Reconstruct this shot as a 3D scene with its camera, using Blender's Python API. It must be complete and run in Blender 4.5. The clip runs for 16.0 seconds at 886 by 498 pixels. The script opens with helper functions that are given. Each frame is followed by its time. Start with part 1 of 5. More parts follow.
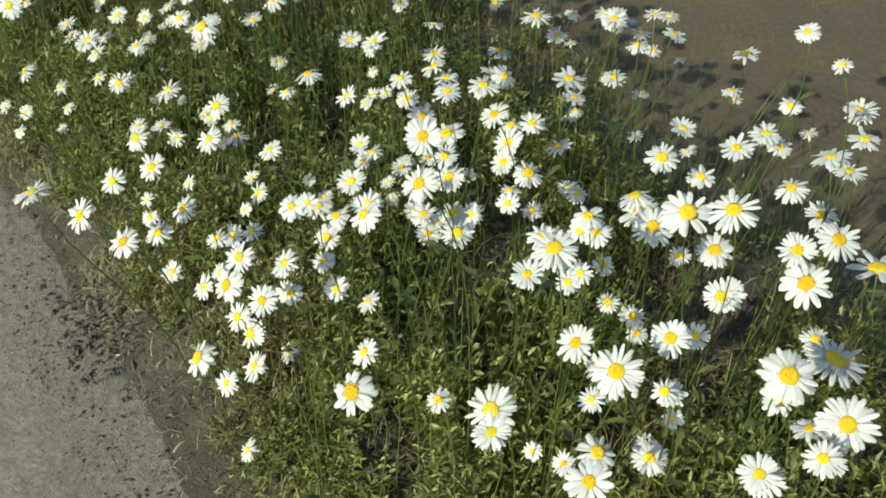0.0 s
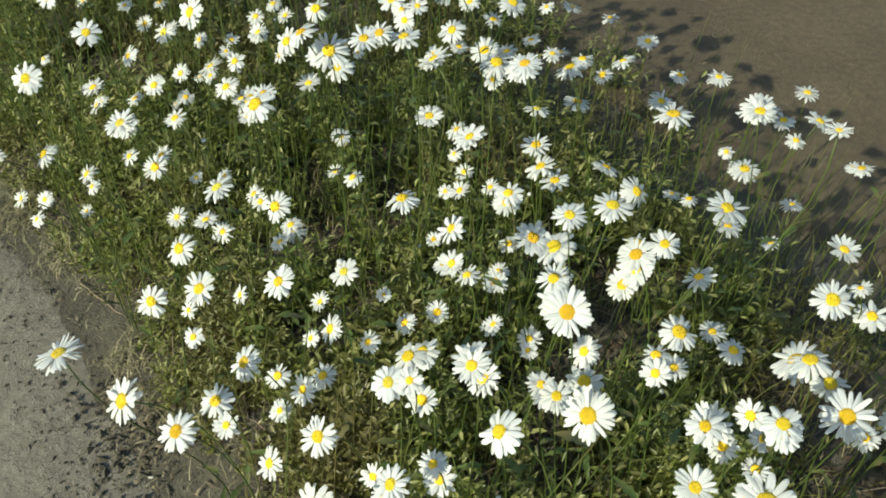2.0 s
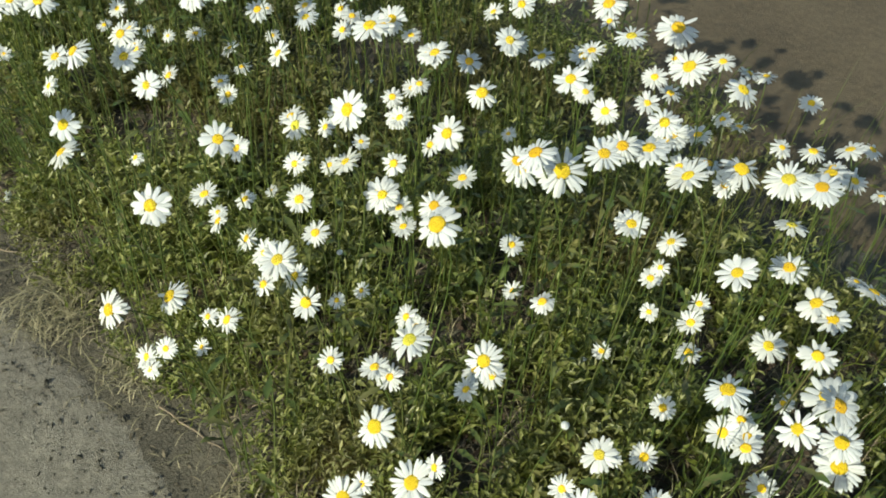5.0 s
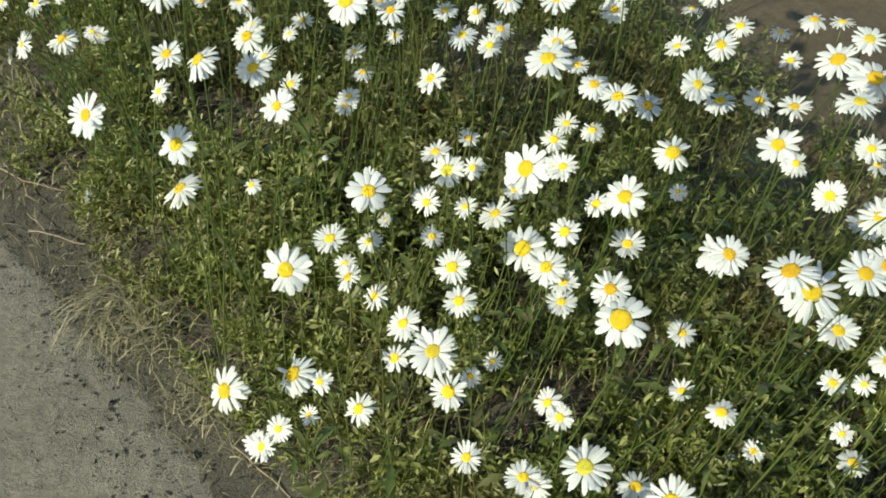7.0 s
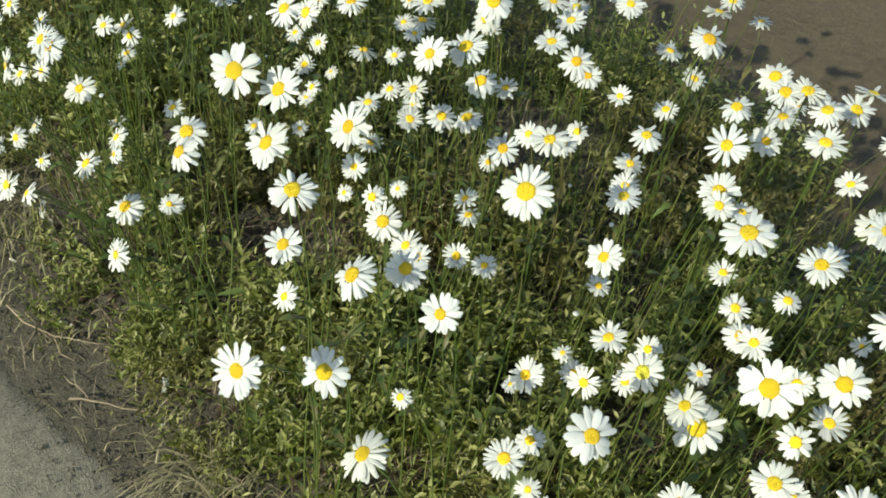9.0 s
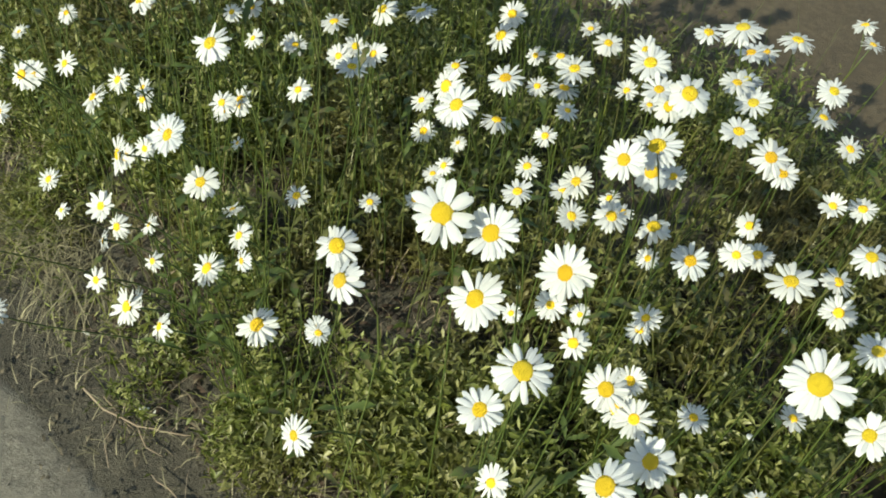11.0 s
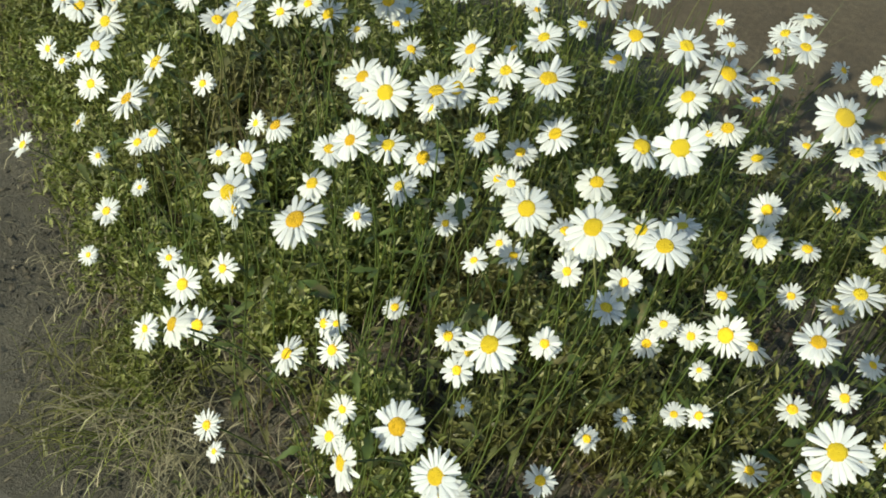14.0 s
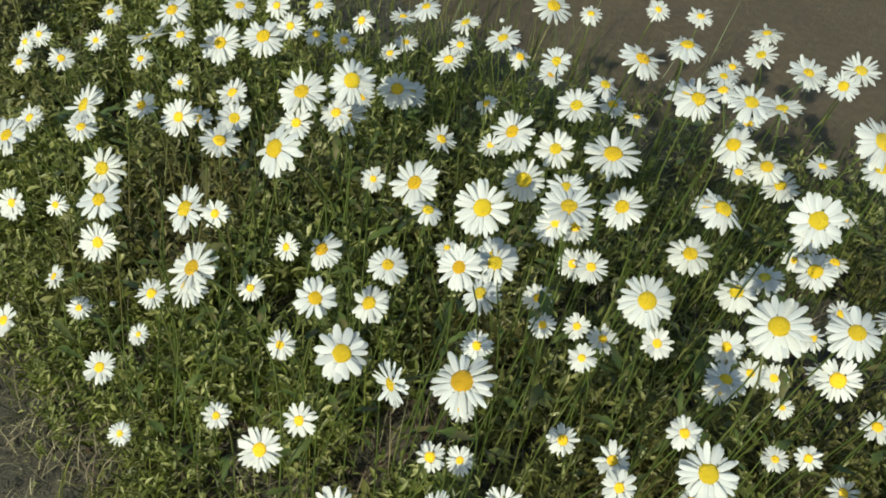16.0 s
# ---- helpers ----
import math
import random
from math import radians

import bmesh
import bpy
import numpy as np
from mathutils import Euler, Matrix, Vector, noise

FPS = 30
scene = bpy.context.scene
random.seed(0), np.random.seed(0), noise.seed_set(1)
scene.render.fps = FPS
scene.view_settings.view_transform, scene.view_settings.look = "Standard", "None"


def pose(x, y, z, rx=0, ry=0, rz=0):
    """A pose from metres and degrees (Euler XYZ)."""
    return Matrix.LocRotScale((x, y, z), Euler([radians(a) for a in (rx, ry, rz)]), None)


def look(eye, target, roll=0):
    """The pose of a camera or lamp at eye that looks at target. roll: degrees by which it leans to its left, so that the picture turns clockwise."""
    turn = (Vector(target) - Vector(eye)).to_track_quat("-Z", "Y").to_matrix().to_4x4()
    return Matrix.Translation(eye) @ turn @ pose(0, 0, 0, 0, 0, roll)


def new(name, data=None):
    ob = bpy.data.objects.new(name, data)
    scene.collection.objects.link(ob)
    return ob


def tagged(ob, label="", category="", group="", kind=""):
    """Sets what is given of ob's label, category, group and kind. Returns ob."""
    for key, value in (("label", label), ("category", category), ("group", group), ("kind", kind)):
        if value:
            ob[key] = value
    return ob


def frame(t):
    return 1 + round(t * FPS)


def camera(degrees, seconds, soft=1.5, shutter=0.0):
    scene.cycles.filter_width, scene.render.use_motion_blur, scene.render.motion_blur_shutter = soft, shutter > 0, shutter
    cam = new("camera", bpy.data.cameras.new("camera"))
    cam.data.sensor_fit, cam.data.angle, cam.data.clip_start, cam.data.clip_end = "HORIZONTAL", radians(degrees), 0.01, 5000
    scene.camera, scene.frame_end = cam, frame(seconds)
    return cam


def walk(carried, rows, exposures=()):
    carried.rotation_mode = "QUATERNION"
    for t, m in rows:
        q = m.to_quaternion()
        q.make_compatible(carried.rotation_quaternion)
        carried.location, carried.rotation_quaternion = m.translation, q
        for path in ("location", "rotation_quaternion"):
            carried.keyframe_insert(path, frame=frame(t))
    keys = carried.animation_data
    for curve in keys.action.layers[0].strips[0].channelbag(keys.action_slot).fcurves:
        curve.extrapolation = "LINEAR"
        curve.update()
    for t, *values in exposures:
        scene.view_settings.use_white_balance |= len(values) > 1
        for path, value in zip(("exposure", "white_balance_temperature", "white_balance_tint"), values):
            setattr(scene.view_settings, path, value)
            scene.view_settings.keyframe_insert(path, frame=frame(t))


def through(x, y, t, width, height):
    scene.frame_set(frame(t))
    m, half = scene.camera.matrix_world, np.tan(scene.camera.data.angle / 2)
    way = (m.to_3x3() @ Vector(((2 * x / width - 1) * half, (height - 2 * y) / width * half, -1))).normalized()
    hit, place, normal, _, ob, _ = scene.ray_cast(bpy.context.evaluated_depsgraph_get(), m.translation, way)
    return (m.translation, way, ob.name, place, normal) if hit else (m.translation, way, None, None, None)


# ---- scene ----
cam = camera(57.1, 16.0, 1.85)
PATH = [
    (0.0, (-0.0, -0.0, 1.149), (-0.0, 1.44, -0.239), -0.05),
    (0.5, (-0.076, 0.041, 1.146), (0.022, 1.469, -0.251), 1.48),
    (1.0, (-0.101, 0.107, 1.148), (0.033, 1.535, -0.245), 1.29),
    (1.5, (-0.117, 0.218, 1.158), (-0.043, 1.651, -0.236), 0.2),
    (2.0, (-0.131, 0.301, 1.148), (-0.141, 1.696, -0.285), 0.6),
    (2.5, (-0.144, 0.323, 1.144), (-0.18, 1.715, -0.292), 0.98),
    (3.0, (-0.209, 0.344, 1.141), (-0.19, 1.709, -0.321), 2.87),
    (3.5, (-0.298, 0.404, 1.132), (-0.195, 1.781, -0.315), 3.12),
    (4.0, (-0.381, 0.433, 1.131), (-0.215, 1.818, -0.302), 2.98),
    (4.5, (-0.421, 0.489, 1.12), (-0.259, 1.858, -0.329), 3.97),
    (4.7, (-0.436, 0.531, 1.119), (-0.298, 1.904, -0.328), 2.77),
    (6.8, (-0.566, 0.763, 1.067), (-0.512, 2.074, -0.443), 6.53),
    (7.0, (-0.599, 0.784, 1.069), (-0.512, 2.09, -0.443), 7.62),
    (7.5, (-0.687, 0.832, 1.079), (-0.564, 2.169, -0.403), 4.93),
    (8.0, (-0.741, 0.866, 1.068), (-0.515, 2.194, -0.411), 6.49),
    (8.5, (-0.777, 0.912, 1.062), (-0.564, 2.221, -0.435), 6.85),
    (9.0, (-0.809, 1.008, 1.069), (-0.609, 2.343, -0.407), 7.07),
    (9.5, (-0.834, 1.088, 1.069), (-0.714, 2.419, -0.419), 6.7),
    (9.7, (-0.844, 1.102, 1.064), (-0.756, 2.44, -0.42), 7.71),
    (11.8, (-1.077, 1.272, 1.052), (-0.785, 2.557, -0.452), 10.22),
    (12.0, (-1.099, 1.286, 1.052), (-0.801, 2.577, -0.446), 10.83),
    (12.5, (-1.142, 1.348, 1.046), (-0.909, 2.656, -0.448), 10.98),
    (13.0, (-1.18, 1.436, 1.044), (-0.985, 2.736, -0.463), 11.63),
    (13.5, (-1.187, 1.5, 1.043), (-1.025, 2.812, -0.458), 9.87),
    (14.0, (-1.213, 1.545, 1.048), (-1.01, 2.844, -0.459), 9.97),
    (14.5, (-1.243, 1.587, 1.043), (-0.914, 2.864, -0.461), 11.41),
    (15.0, (-1.296, 1.637, 1.046), (-0.858, 2.897, -0.444), 11.3),
    (15.5, (-1.362, 1.666, 1.049), (-0.835, 2.926, -0.412), 11.03),
    (16.0, (-1.413, 1.686, 1.043), (-0.839, 2.932, -0.412), 10.73),
]
walk(cam, [(t, look(eye, target, roll)) for t, eye, target, roll in PATH], [(0.0, 0.52, 7000, -4), (9.0, 0.51, 7000, -4), (14.0, 0.38, 6950, -4), (16.0, 0.19, 6900, -4)])

# ---- light ----
SUN_TO = Vector((-math.cos(radians(43)) * math.cos(radians(31)), -math.sin(radians(43)) * math.cos(radians(31)), math.sin(radians(31))))
world = bpy.data.worlds.new("sky")
scene.world = world
world.use_nodes = True
wn, wl = world.node_tree.nodes, world.node_tree.links
sky = wn.new("ShaderNodeTexSky")
sky.sky_type, sky.sun_disc = "NISHITA", False
sky.sun_elevation, sky.sun_rotation = radians(31), math.atan2(SUN_TO.x, SUN_TO.y)
wl.new(sky.outputs[0], wn["Background"].inputs["Color"])
wn["Background"].inputs["Strength"].default_value = 0.13
lamp = bpy.data.lights.new("sun", "SUN")
lamp.energy, lamp.angle, lamp.color = 4.3, radians(0.55), (1.0, 0.93, 0.82)
sun = new("sun", lamp)
sun.matrix_world = look(SUN_TO * 20, (0, 0, 0))


# ---- materials ----
def mat(name):
    m = bpy.data.materials.new(name)
    m.use_nodes = True
    nt = m.node_tree
    return m, nt, nt.nodes["Principled BSDF"]


def node(nt, kind, **sockets):
    n = nt.nodes.new(kind)
    for key, value in sockets.items():
        n.inputs[key.replace("_", " ")].default_value = value
    return n


def ramp(nt, fac, *stops):
    r = nt.nodes.new("ShaderNodeValToRGB")
    el = r.color_ramp.elements
    while len(el) < len(stops):
        el.new(0.5)
    for e, (p, c) in zip(el, stops):
        e.position, e.color = p, (*c, 1)
    nt.links.new(fac, r.inputs["Fac"])
    return r.outputs["Color"]


def mixed(nt, fac, a, b, how="MIX"):
    n = nt.nodes.new("ShaderNodeMix")
    n.data_type, n.blend_type = "RGBA", how
    for s, v in ((n.inputs[0], fac), (n.inputs[6], a), (n.inputs[7], b)):
        if isinstance(v, (int, float)):
            s.default_value = v
        elif isinstance(v, tuple):
            s.default_value = (*v, 1)
        else:
            nt.links.new(v, s)
    return n.outputs[2]


def noise_fac(nt, scale, detail=4.0, rough=0.55, coord="Object", warp=0.0):
    tc = nt.nodes.new("ShaderNodeTexCoord")
    n = node(nt, "ShaderNodeTexNoise", Scale=scale, Detail=detail, Roughness=rough, Distortion=warp)
    nt.links.new(tc.outputs[coord], n.inputs["Vector"])
    return n.outputs["Fac"]


def bumped(nt, bsdf, height, strength, distance):
    b = node(nt, "ShaderNodeBump", Strength=strength, Distance=distance)
    nt.links.new(height, b.inputs["Height"])
    nt.links.new(b.outputs["Normal"], bsdf.inputs["Normal"])
    return b


def thin(nt, bsdf, colour, amount):
    """Lets part of the light through a thin leaf or petal."""
    tr = nt.nodes.new("ShaderNodeBsdfTranslucent")
    if isinstance(colour, tuple):
        tr.inputs["Color"].default_value = (*colour, 1)
    else:
        nt.links.new(colour, tr.inputs["Color"])
    mx = nt.nodes.new("ShaderNodeMixShader")
    mx.inputs[0].default_value = amount
    nt.links.new(bsdf.outputs[0], mx.inputs[1])
    nt.links.new(tr.outputs[0], mx.inputs[2])
    nt.links.new(mx.outputs[0], nt.nodes["Material Output"].inputs["Surface"])


def petal_material():
    m, nt, p = mat("petal_white")
    info = nt.nodes.new("ShaderNodeObjectInfo")
    col = ramp(nt, info.outputs["Random"], (0.0, (0.57, 0.60, 0.63)), (0.7, (0.64, 0.655, 0.66)), (1.0, (0.59, 0.60, 0.57)))
    grain = noise_fac(nt, 260, 3)
    col = mixed(nt, 0.25, col, ramp(nt, grain, (0.3, (0.62, 0.64, 0.60)), (0.7, (0.9, 0.9, 0.9))), "MULTIPLY")
    nt.links.new(col, p.inputs["Base Color"])
    p.inputs["Roughness"].default_value = 0.55
    bumped(nt, p, grain, 0.25, 0.0006)
    thin(nt, p, (0.80, 0.82, 0.76), 0.30)
    return m


def disc_material():
    m, nt, p = mat("disc_yellow")
    tc = nt.nodes.new("ShaderNodeTexCoord")
    v = node(nt, "ShaderNodeTexVoronoi", Scale=1300.0)
    nt.links.new(tc.outputs["Object"], v.inputs["Vector"])
    info = nt.nodes.new("ShaderNodeObjectInfo")
    base = ramp(nt, info.outputs["Random"], (0.0, (0.88, 0.62, 0.020)), (0.55, (0.90, 0.70, 0.030)), (0.88, (0.82, 0.50, 0.015)), (1.0, (0.80, 0.76, 0.08)))
    col = mixed(nt, 0.5, base, ramp(nt, v.outputs["Distance"], (0.0, (1, 1, 1)), (0.8, (0.72, 0.58, 0.35))), "MULTIPLY")
    nt.links.new(col, p.inputs["Base Color"])
    p.inputs["Roughness"].default_value = 0.75
    b = bumped(nt, p, v.outputs["Distance"], 0.8, 0.0009)
    b.invert = True
    return m


def green_material(name, lo, mid, hi, through=0.3, rough=0.5, island=True, scale=40):
    m, nt, p = mat(name)
    if island:
        rnd = nt.nodes.new("ShaderNodeNewGeometry").outputs["Random Per Island"]
    else:
        rnd = nt.nodes.new("ShaderNodeObjectInfo").outputs["Random"]
    col = ramp(nt, rnd, (0.0, lo), (0.55, mid), (1.0, hi))
    n = noise_fac(nt, scale, 3)
    col = mixed(nt, 0.5, col, ramp(nt, n, (0.3, (0.55, 0.55, 0.5)), (0.7, (1.15, 1.1, 0.9))), "MULTIPLY")
    patch = noise_fac(nt, 3.1, 3)
    col = mixed(nt, ramp(nt, patch, (0.49, (0, 0, 0)), (0.66, (0.65, 0.65, 0.65))), col, (0.135, 0.100, 0.045))
    nt.links.new(col, p.inputs["Base Color"])
    p.inputs["Roughness"].default_value = rough
    thin(nt, p, col, through)
    return m


def soil_material():
    m, nt, p = mat("soil")
    big, mid, fine = noise_fac(nt, 2.3, 5), noise_fac(nt, 26, 6, 0.65), noise_fac(nt, 260, 5, 0.7)
    col = ramp(nt, big, (0.35, (0.068, 0.063, 0.048)), (0.65, (0.114, 0.106, 0.081)))
    col = mixed(nt, 0.7, col, ramp(nt, mid, (0.3, (0.55, 0.52, 0.5)), (0.7, (1.2, 1.15, 1.05))), "MULTIPLY")
    col = mixed(nt, 0.6, col, ramp(nt, fine, (0.3, (0.5, 0.5, 0.5)), (0.7, (1.3, 1.3, 1.25))), "MULTIPLY")
    nt.links.new(col, p.inputs["Base Color"])
    p.inputs["Roughness"].default_value = 0.95
    h = mixed(nt, 0.4, mid, fine)
    bumped(nt, p, h, 0.9, 0.012)
    return m


def maths(nt, how, a, b, c=0.0):
    n = nt.nodes.new("ShaderNodeMath")
    n.operation = how
    for s, v in zip(n.inputs, (a, b, c)):
        if isinstance(v, (int, float)):
            s.default_value = v
        else:
            nt.links.new(v, s)
    return n.outputs[0]


def along(nt, tc, direction):
    n = nt.nodes.new("ShaderNodeVectorMath")
    n.operation = "DOT_PRODUCT"
    n.inputs[1].default_value = direction
    nt.links.new(tc.outputs["Object"], n.inputs[0])
    return n.outputs["Value"]


def bed_soil(nt, tc):
    """How much brown soil has been trodden from the bed onto the path's margin."""
    u, v = along(nt, tc, (0.8, 0.6, 0)), along(nt, tc, (-0.6, 0.8, 0))
    far = maths(nt, "MINIMUM", maths(nt, "MAXIMUM", maths(nt, "SUBTRACT", v, 1.55), 0.0), 0.65)
    further = maths(nt, "MINIMUM", maths(nt, "MAXIMUM", maths(nt, "SUBTRACT", v, 2.2), 0.0), 1.5)
    drift = maths(nt, "MULTIPLY_ADD", far, 0.20, maths(nt, "MULTIPLY", further, 0.20))
    gap = maths(nt, "SUBTRACT", maths(nt, "SUBTRACT", 0.105, drift), u)
    gap = maths(nt, "MULTIPLY_ADD", noise_fac(nt, 14, 5, 0.6), 0.06, maths(nt, "ADD", gap, -0.03))
    m = nt.nodes.new("ShaderNodeMapRange")
    m.interpolation_type = "SMOOTHSTEP"
    for k, q in zip(("From Min", "From Max", "To Min", "To Max"), (0.0, 0.032, 1.0, 0.0)):
        m.inputs[k].default_value = q
    nt.links.new(gap, m.inputs["Value"])
    return m.outputs["Result"]


def path_material(name, lo, hi, speck, pit, edged=False):
    m, nt, p = mat(name)
    big, mid, fine = noise_fac(nt, 3.2, 5, 0.6), noise_fac(nt, 48, 5, 0.6), noise_fac(nt, 420, 4, 0.7)
    tc = nt.nodes.new("ShaderNodeTexCoord")
    v = node(nt, "ShaderNodeTexVoronoi", Scale=150.0, Randomness=1.0)
    jitter = node(nt, "ShaderNodeTexNoise", Scale=120.0, Detail=3.0)
    nt.links.new(tc.outputs["Object"], jitter.inputs["Vector"])
    nt.links.new(mixed(nt, 0.03, tc.outputs["Object"], jitter.outputs["Color"], "ADD"), v.inputs["Vector"])
    col = ramp(nt, big, (0.32, lo), (0.68, hi))
    col = mixed(nt, 0.8, col, ramp(nt, mid, (0.3, (0.66, 0.64, 0.62)), (0.7, (1.18, 1.17, 1.13))), "MULTIPLY")
    col = mixed(nt, 0.5, col, ramp(nt, fine, (0.3, (0.6, 0.6, 0.6)), (0.7, (1.25, 1.25, 1.2))), "MULTIPLY")
    dots = ramp(nt, v.outputs["Distance"], (0.12, (1, 1, 1)), (0.34, (0, 0, 0)))
    some = ramp(nt, noise_fac(nt, 22, 3), (0.48, (0, 0, 0)), (0.62, (pit, pit, pit)))
    col = mixed(nt, mixed(nt, 1.0, dots, some, "MULTIPLY"), col, speck)
    if edged:
        col = mixed(nt, bed_soil(nt, tc), col, mixed(nt, 0.7, (0.100, 0.090, 0.068), ramp(nt, mid, (0.3, (0.6, 0.58, 0.55)), (0.7, (1.2, 1.15, 1.05))), "MULTIPLY"))
    nt.links.new(col, p.inputs["Base Color"])
    p.inputs["Roughness"].default_value = 0.9
    bumped(nt, p, mixed(nt, 0.35, mid, fine), 0.9, 0.010)
    return m


def plain_material(name, lo, hi, rough=0.8, scale=60):
    m, nt, p = mat(name)
    rnd = nt.nodes.new("ShaderNodeNewGeometry").outputs["Random Per Island"]
    col = ramp(nt, rnd, (0.0, lo), (1.0, hi))
    col = mixed(nt, 0.6, col, ramp(nt, noise_fac(nt, scale, 4), (0.3, (0.6, 0.6, 0.6)), (0.7, (1.2, 1.2, 1.15))), "MULTIPLY")
    nt.links.new(col, p.inputs["Base Color"])
    p.inputs["Roughness"].default_value = rough
    return m


M_PETAL, M_DISC = petal_material(), disc_material()
M_STEM = green_material("stem_green", (0.046, 0.074, 0.015), (0.062, 0.098, 0.020), (0.095, 0.128, 0.034), 0.12, 0.5, False)
M_CALYX = green_material("calyx_green", (0.07, 0.10, 0.03), (0.09, 0.13, 0.04), (0.13, 0.17, 0.06), 0.15, 0.6, False)
M_GRASS = green_material("grass_green", (0.088, 0.116, 0.019), (0.182, 0.218, 0.041), (0.370, 0.382, 0.128), 0.45, 0.42)
M_LEAF = green_material("herb_green", (0.072, 0.098, 0.022), (0.174, 0.208, 0.046), (0.435, 0.445, 0.190), 0.42, 0.40)
M_STRAW = plain_material("dry_straw", (0.120, 0.108, 0.056), (0.330, 0.295, 0.180), 0.7)
M_TWIG = plain_material("twig_brown", (0.16, 0.12, 0.08), (0.30, 0.24, 0.17), 0.85)
M_PEBBLE = plain_material("grit", (0.055, 0.047, 0.033), (0.150, 0.134, 0.104), 0.9)
M_LITTER = plain_material("litter_brown", (0.055, 0.045, 0.028), (0.210, 0.175, 0.115), 0.9)
# brown litter kept very dark: shade between the plants is in its colour
M_SHADE_MOULD = plain_material("leaf_mould", (0.018, 0.013, 0.009), (0.085, 0.055, 0.034), 0.85)
# lighter version of the herb green, with fuller sun put into the colour
M_SUNLIT_LEAF = green_material("sunlit_leaf_green", (0.115, 0.155, 0.028), (0.205, 0.245, 0.050), (0.440, 0.460, 0.180), 0.45, 0.45)
M_FALLEN = plain_material("fallen_petal", (0.60, 0.60, 0.52), (0.72, 0.73, 0.68), 0.6, 200)
M_SOIL = soil_material()
M_PATH = path_material("worn_path", (0.180, 0.166, 0.135), (0.248, 0.231, 0.190), (0.060, 0.053, 0.040), 0.7, True)
M_EARTH = path_material("packed_earth", (0.082, 0.061, 0.036), (0.118, 0.091, 0.055), (0.045, 0.036, 0.027), 0.4)


# ---- mesh helpers ----
def mesh_ob(name, verts, faces, material, parent=None, label="", smooth=True):
    me = bpy.data.meshes.new(name)
    me.from_pydata([tuple(v) for v in verts] if not isinstance(verts, np.ndarray) else verts.tolist(), [], faces if isinstance(faces, list) else faces.tolist())
    if smooth:
        me.shade_smooth()
    me.materials.append(material)
    ob = new(name, me)
    if parent:
        ob.parent = parent
    return tagged(ob, label)


def on_mesh(name, me, parent, m, label=""):
    ob = new(name, me)
    ob.parent = parent
    ob.matrix_basis = m
    return tagged(ob, label)


def across(x, y):
    """How far a spot lies across the bed, from its edge on the path's side (0.156) to the far edge (about 1.35)."""
    return 0.8 * x + 0.6 * y


def soil_height(x, y):
    u = across(x, y)
    bed = max(0.0, min(1.0, (u - 0.05) / 0.25)) * max(0.0, min(1.0, (1.36 - u) / 0.3))
    v = 0.8 * y - 0.6 * x
    bed *= max(0.0, min(1.0, (v + 1.3) / 0.4)) * max(0.0, min(1.0, (4.5 - v) / 0.4))
    p = Vector((x, y, 0))
    return -0.004 + 0.022 * bed + (0.012 * bed + 0.002) * noise.noise(p * 9) + 0.006 * bed * noise.noise(p * 31)


# ---- ground ----
def ground():
    xs = np.concatenate([[-300, -60, -12, -5], np.linspace(-2.8, 2.2, 140), [5, 12, 60, 300]])
    ys = np.concatenate([[-300, -60, -12, -3], np.linspace(-1.7, 4.2, 165), [7, 15, 60, 300]])
    verts, faces = [], []
    for y in ys:
        for x in xs:
            near = -2.9 < x < 2.3 and -1.8 < y < 4.3
            verts.append((x, y, soil_height(x, y) if near else -0.004))
    w = len(xs)
    for j in range(len(ys) - 1):
        for i in range(w - 1):
            a = j * w + i
            faces.append((a, a + 1, a + 1 + w, a + w))
    return tagged(mesh_ob("ground", verts, faces, M_SOIL), "bare brown crumbly soil under and beside the flowers", "ground", kind="structure")


def strip(name, edge_u, far_u, side, material, rough_edge, label, category):
    """A flat sheet along the bed, with an uneven edge towards it, in steps of 1 cm near the view."""
    vs = np.concatenate([[-60.0, -20.0, -6.0], np.arange(-1.6, 5.2, 0.006), [9.0, 25.0, 60.0]])
    verts, faces = [], []
    for v in vs:
        near = -1.7 < v < 5.3
        e = edge_u(v)
        if near:
            e += rough_edge * (noise.noise(Vector((v * 5, 3.1 * side, 0))) + 0.5 * noise.noise(Vector((v * 17, 7.7, side))) + 0.35 * noise.noise(Vector((v * 60, 1.7, side))) + 0.25 * noise.noise(Vector((v * 160, 5.2, side))))
        for k, (du, z) in enumerate(((0.0, -0.012), (0.012, -0.0045), (0.035, -0.001), (0.08, 0.0015), (0.2, 0.003), (1.5, 0.004), (far_u, 0.004))):
            u = e + side * du
            verts.append((0.8 * u - 0.6 * v, 0.6 * u + 0.8 * v, z))
    n = 7
    for j in range(len(vs) - 1):
        for i in range(n - 1):
            a = j * n + i
            q = (a, a + 1, a + 1 + n, a + n)
            faces.append(q if side < 0 else q[::-1])
    return tagged(mesh_ob(name, verts, faces, material), label, category, kind="structure")


def path_edge(v):
    # the bare strip between path and bed widens along the way
    return 0.105 - 0.20 * max(0.0, min(0.65, v - 1.55)) - 0.20 * max(0.0, min(1.5, v - 2.2))


ground()
strip("path", path_edge, 40.0, -1, M_PATH, 0.018, "worn grey gritty path beside the flower bed", "path")
strip("far_path", lambda v: 1.33, 40.0, 1, M_EARTH, 0.06, "smooth brown packed earth beyond the flowers", "path")


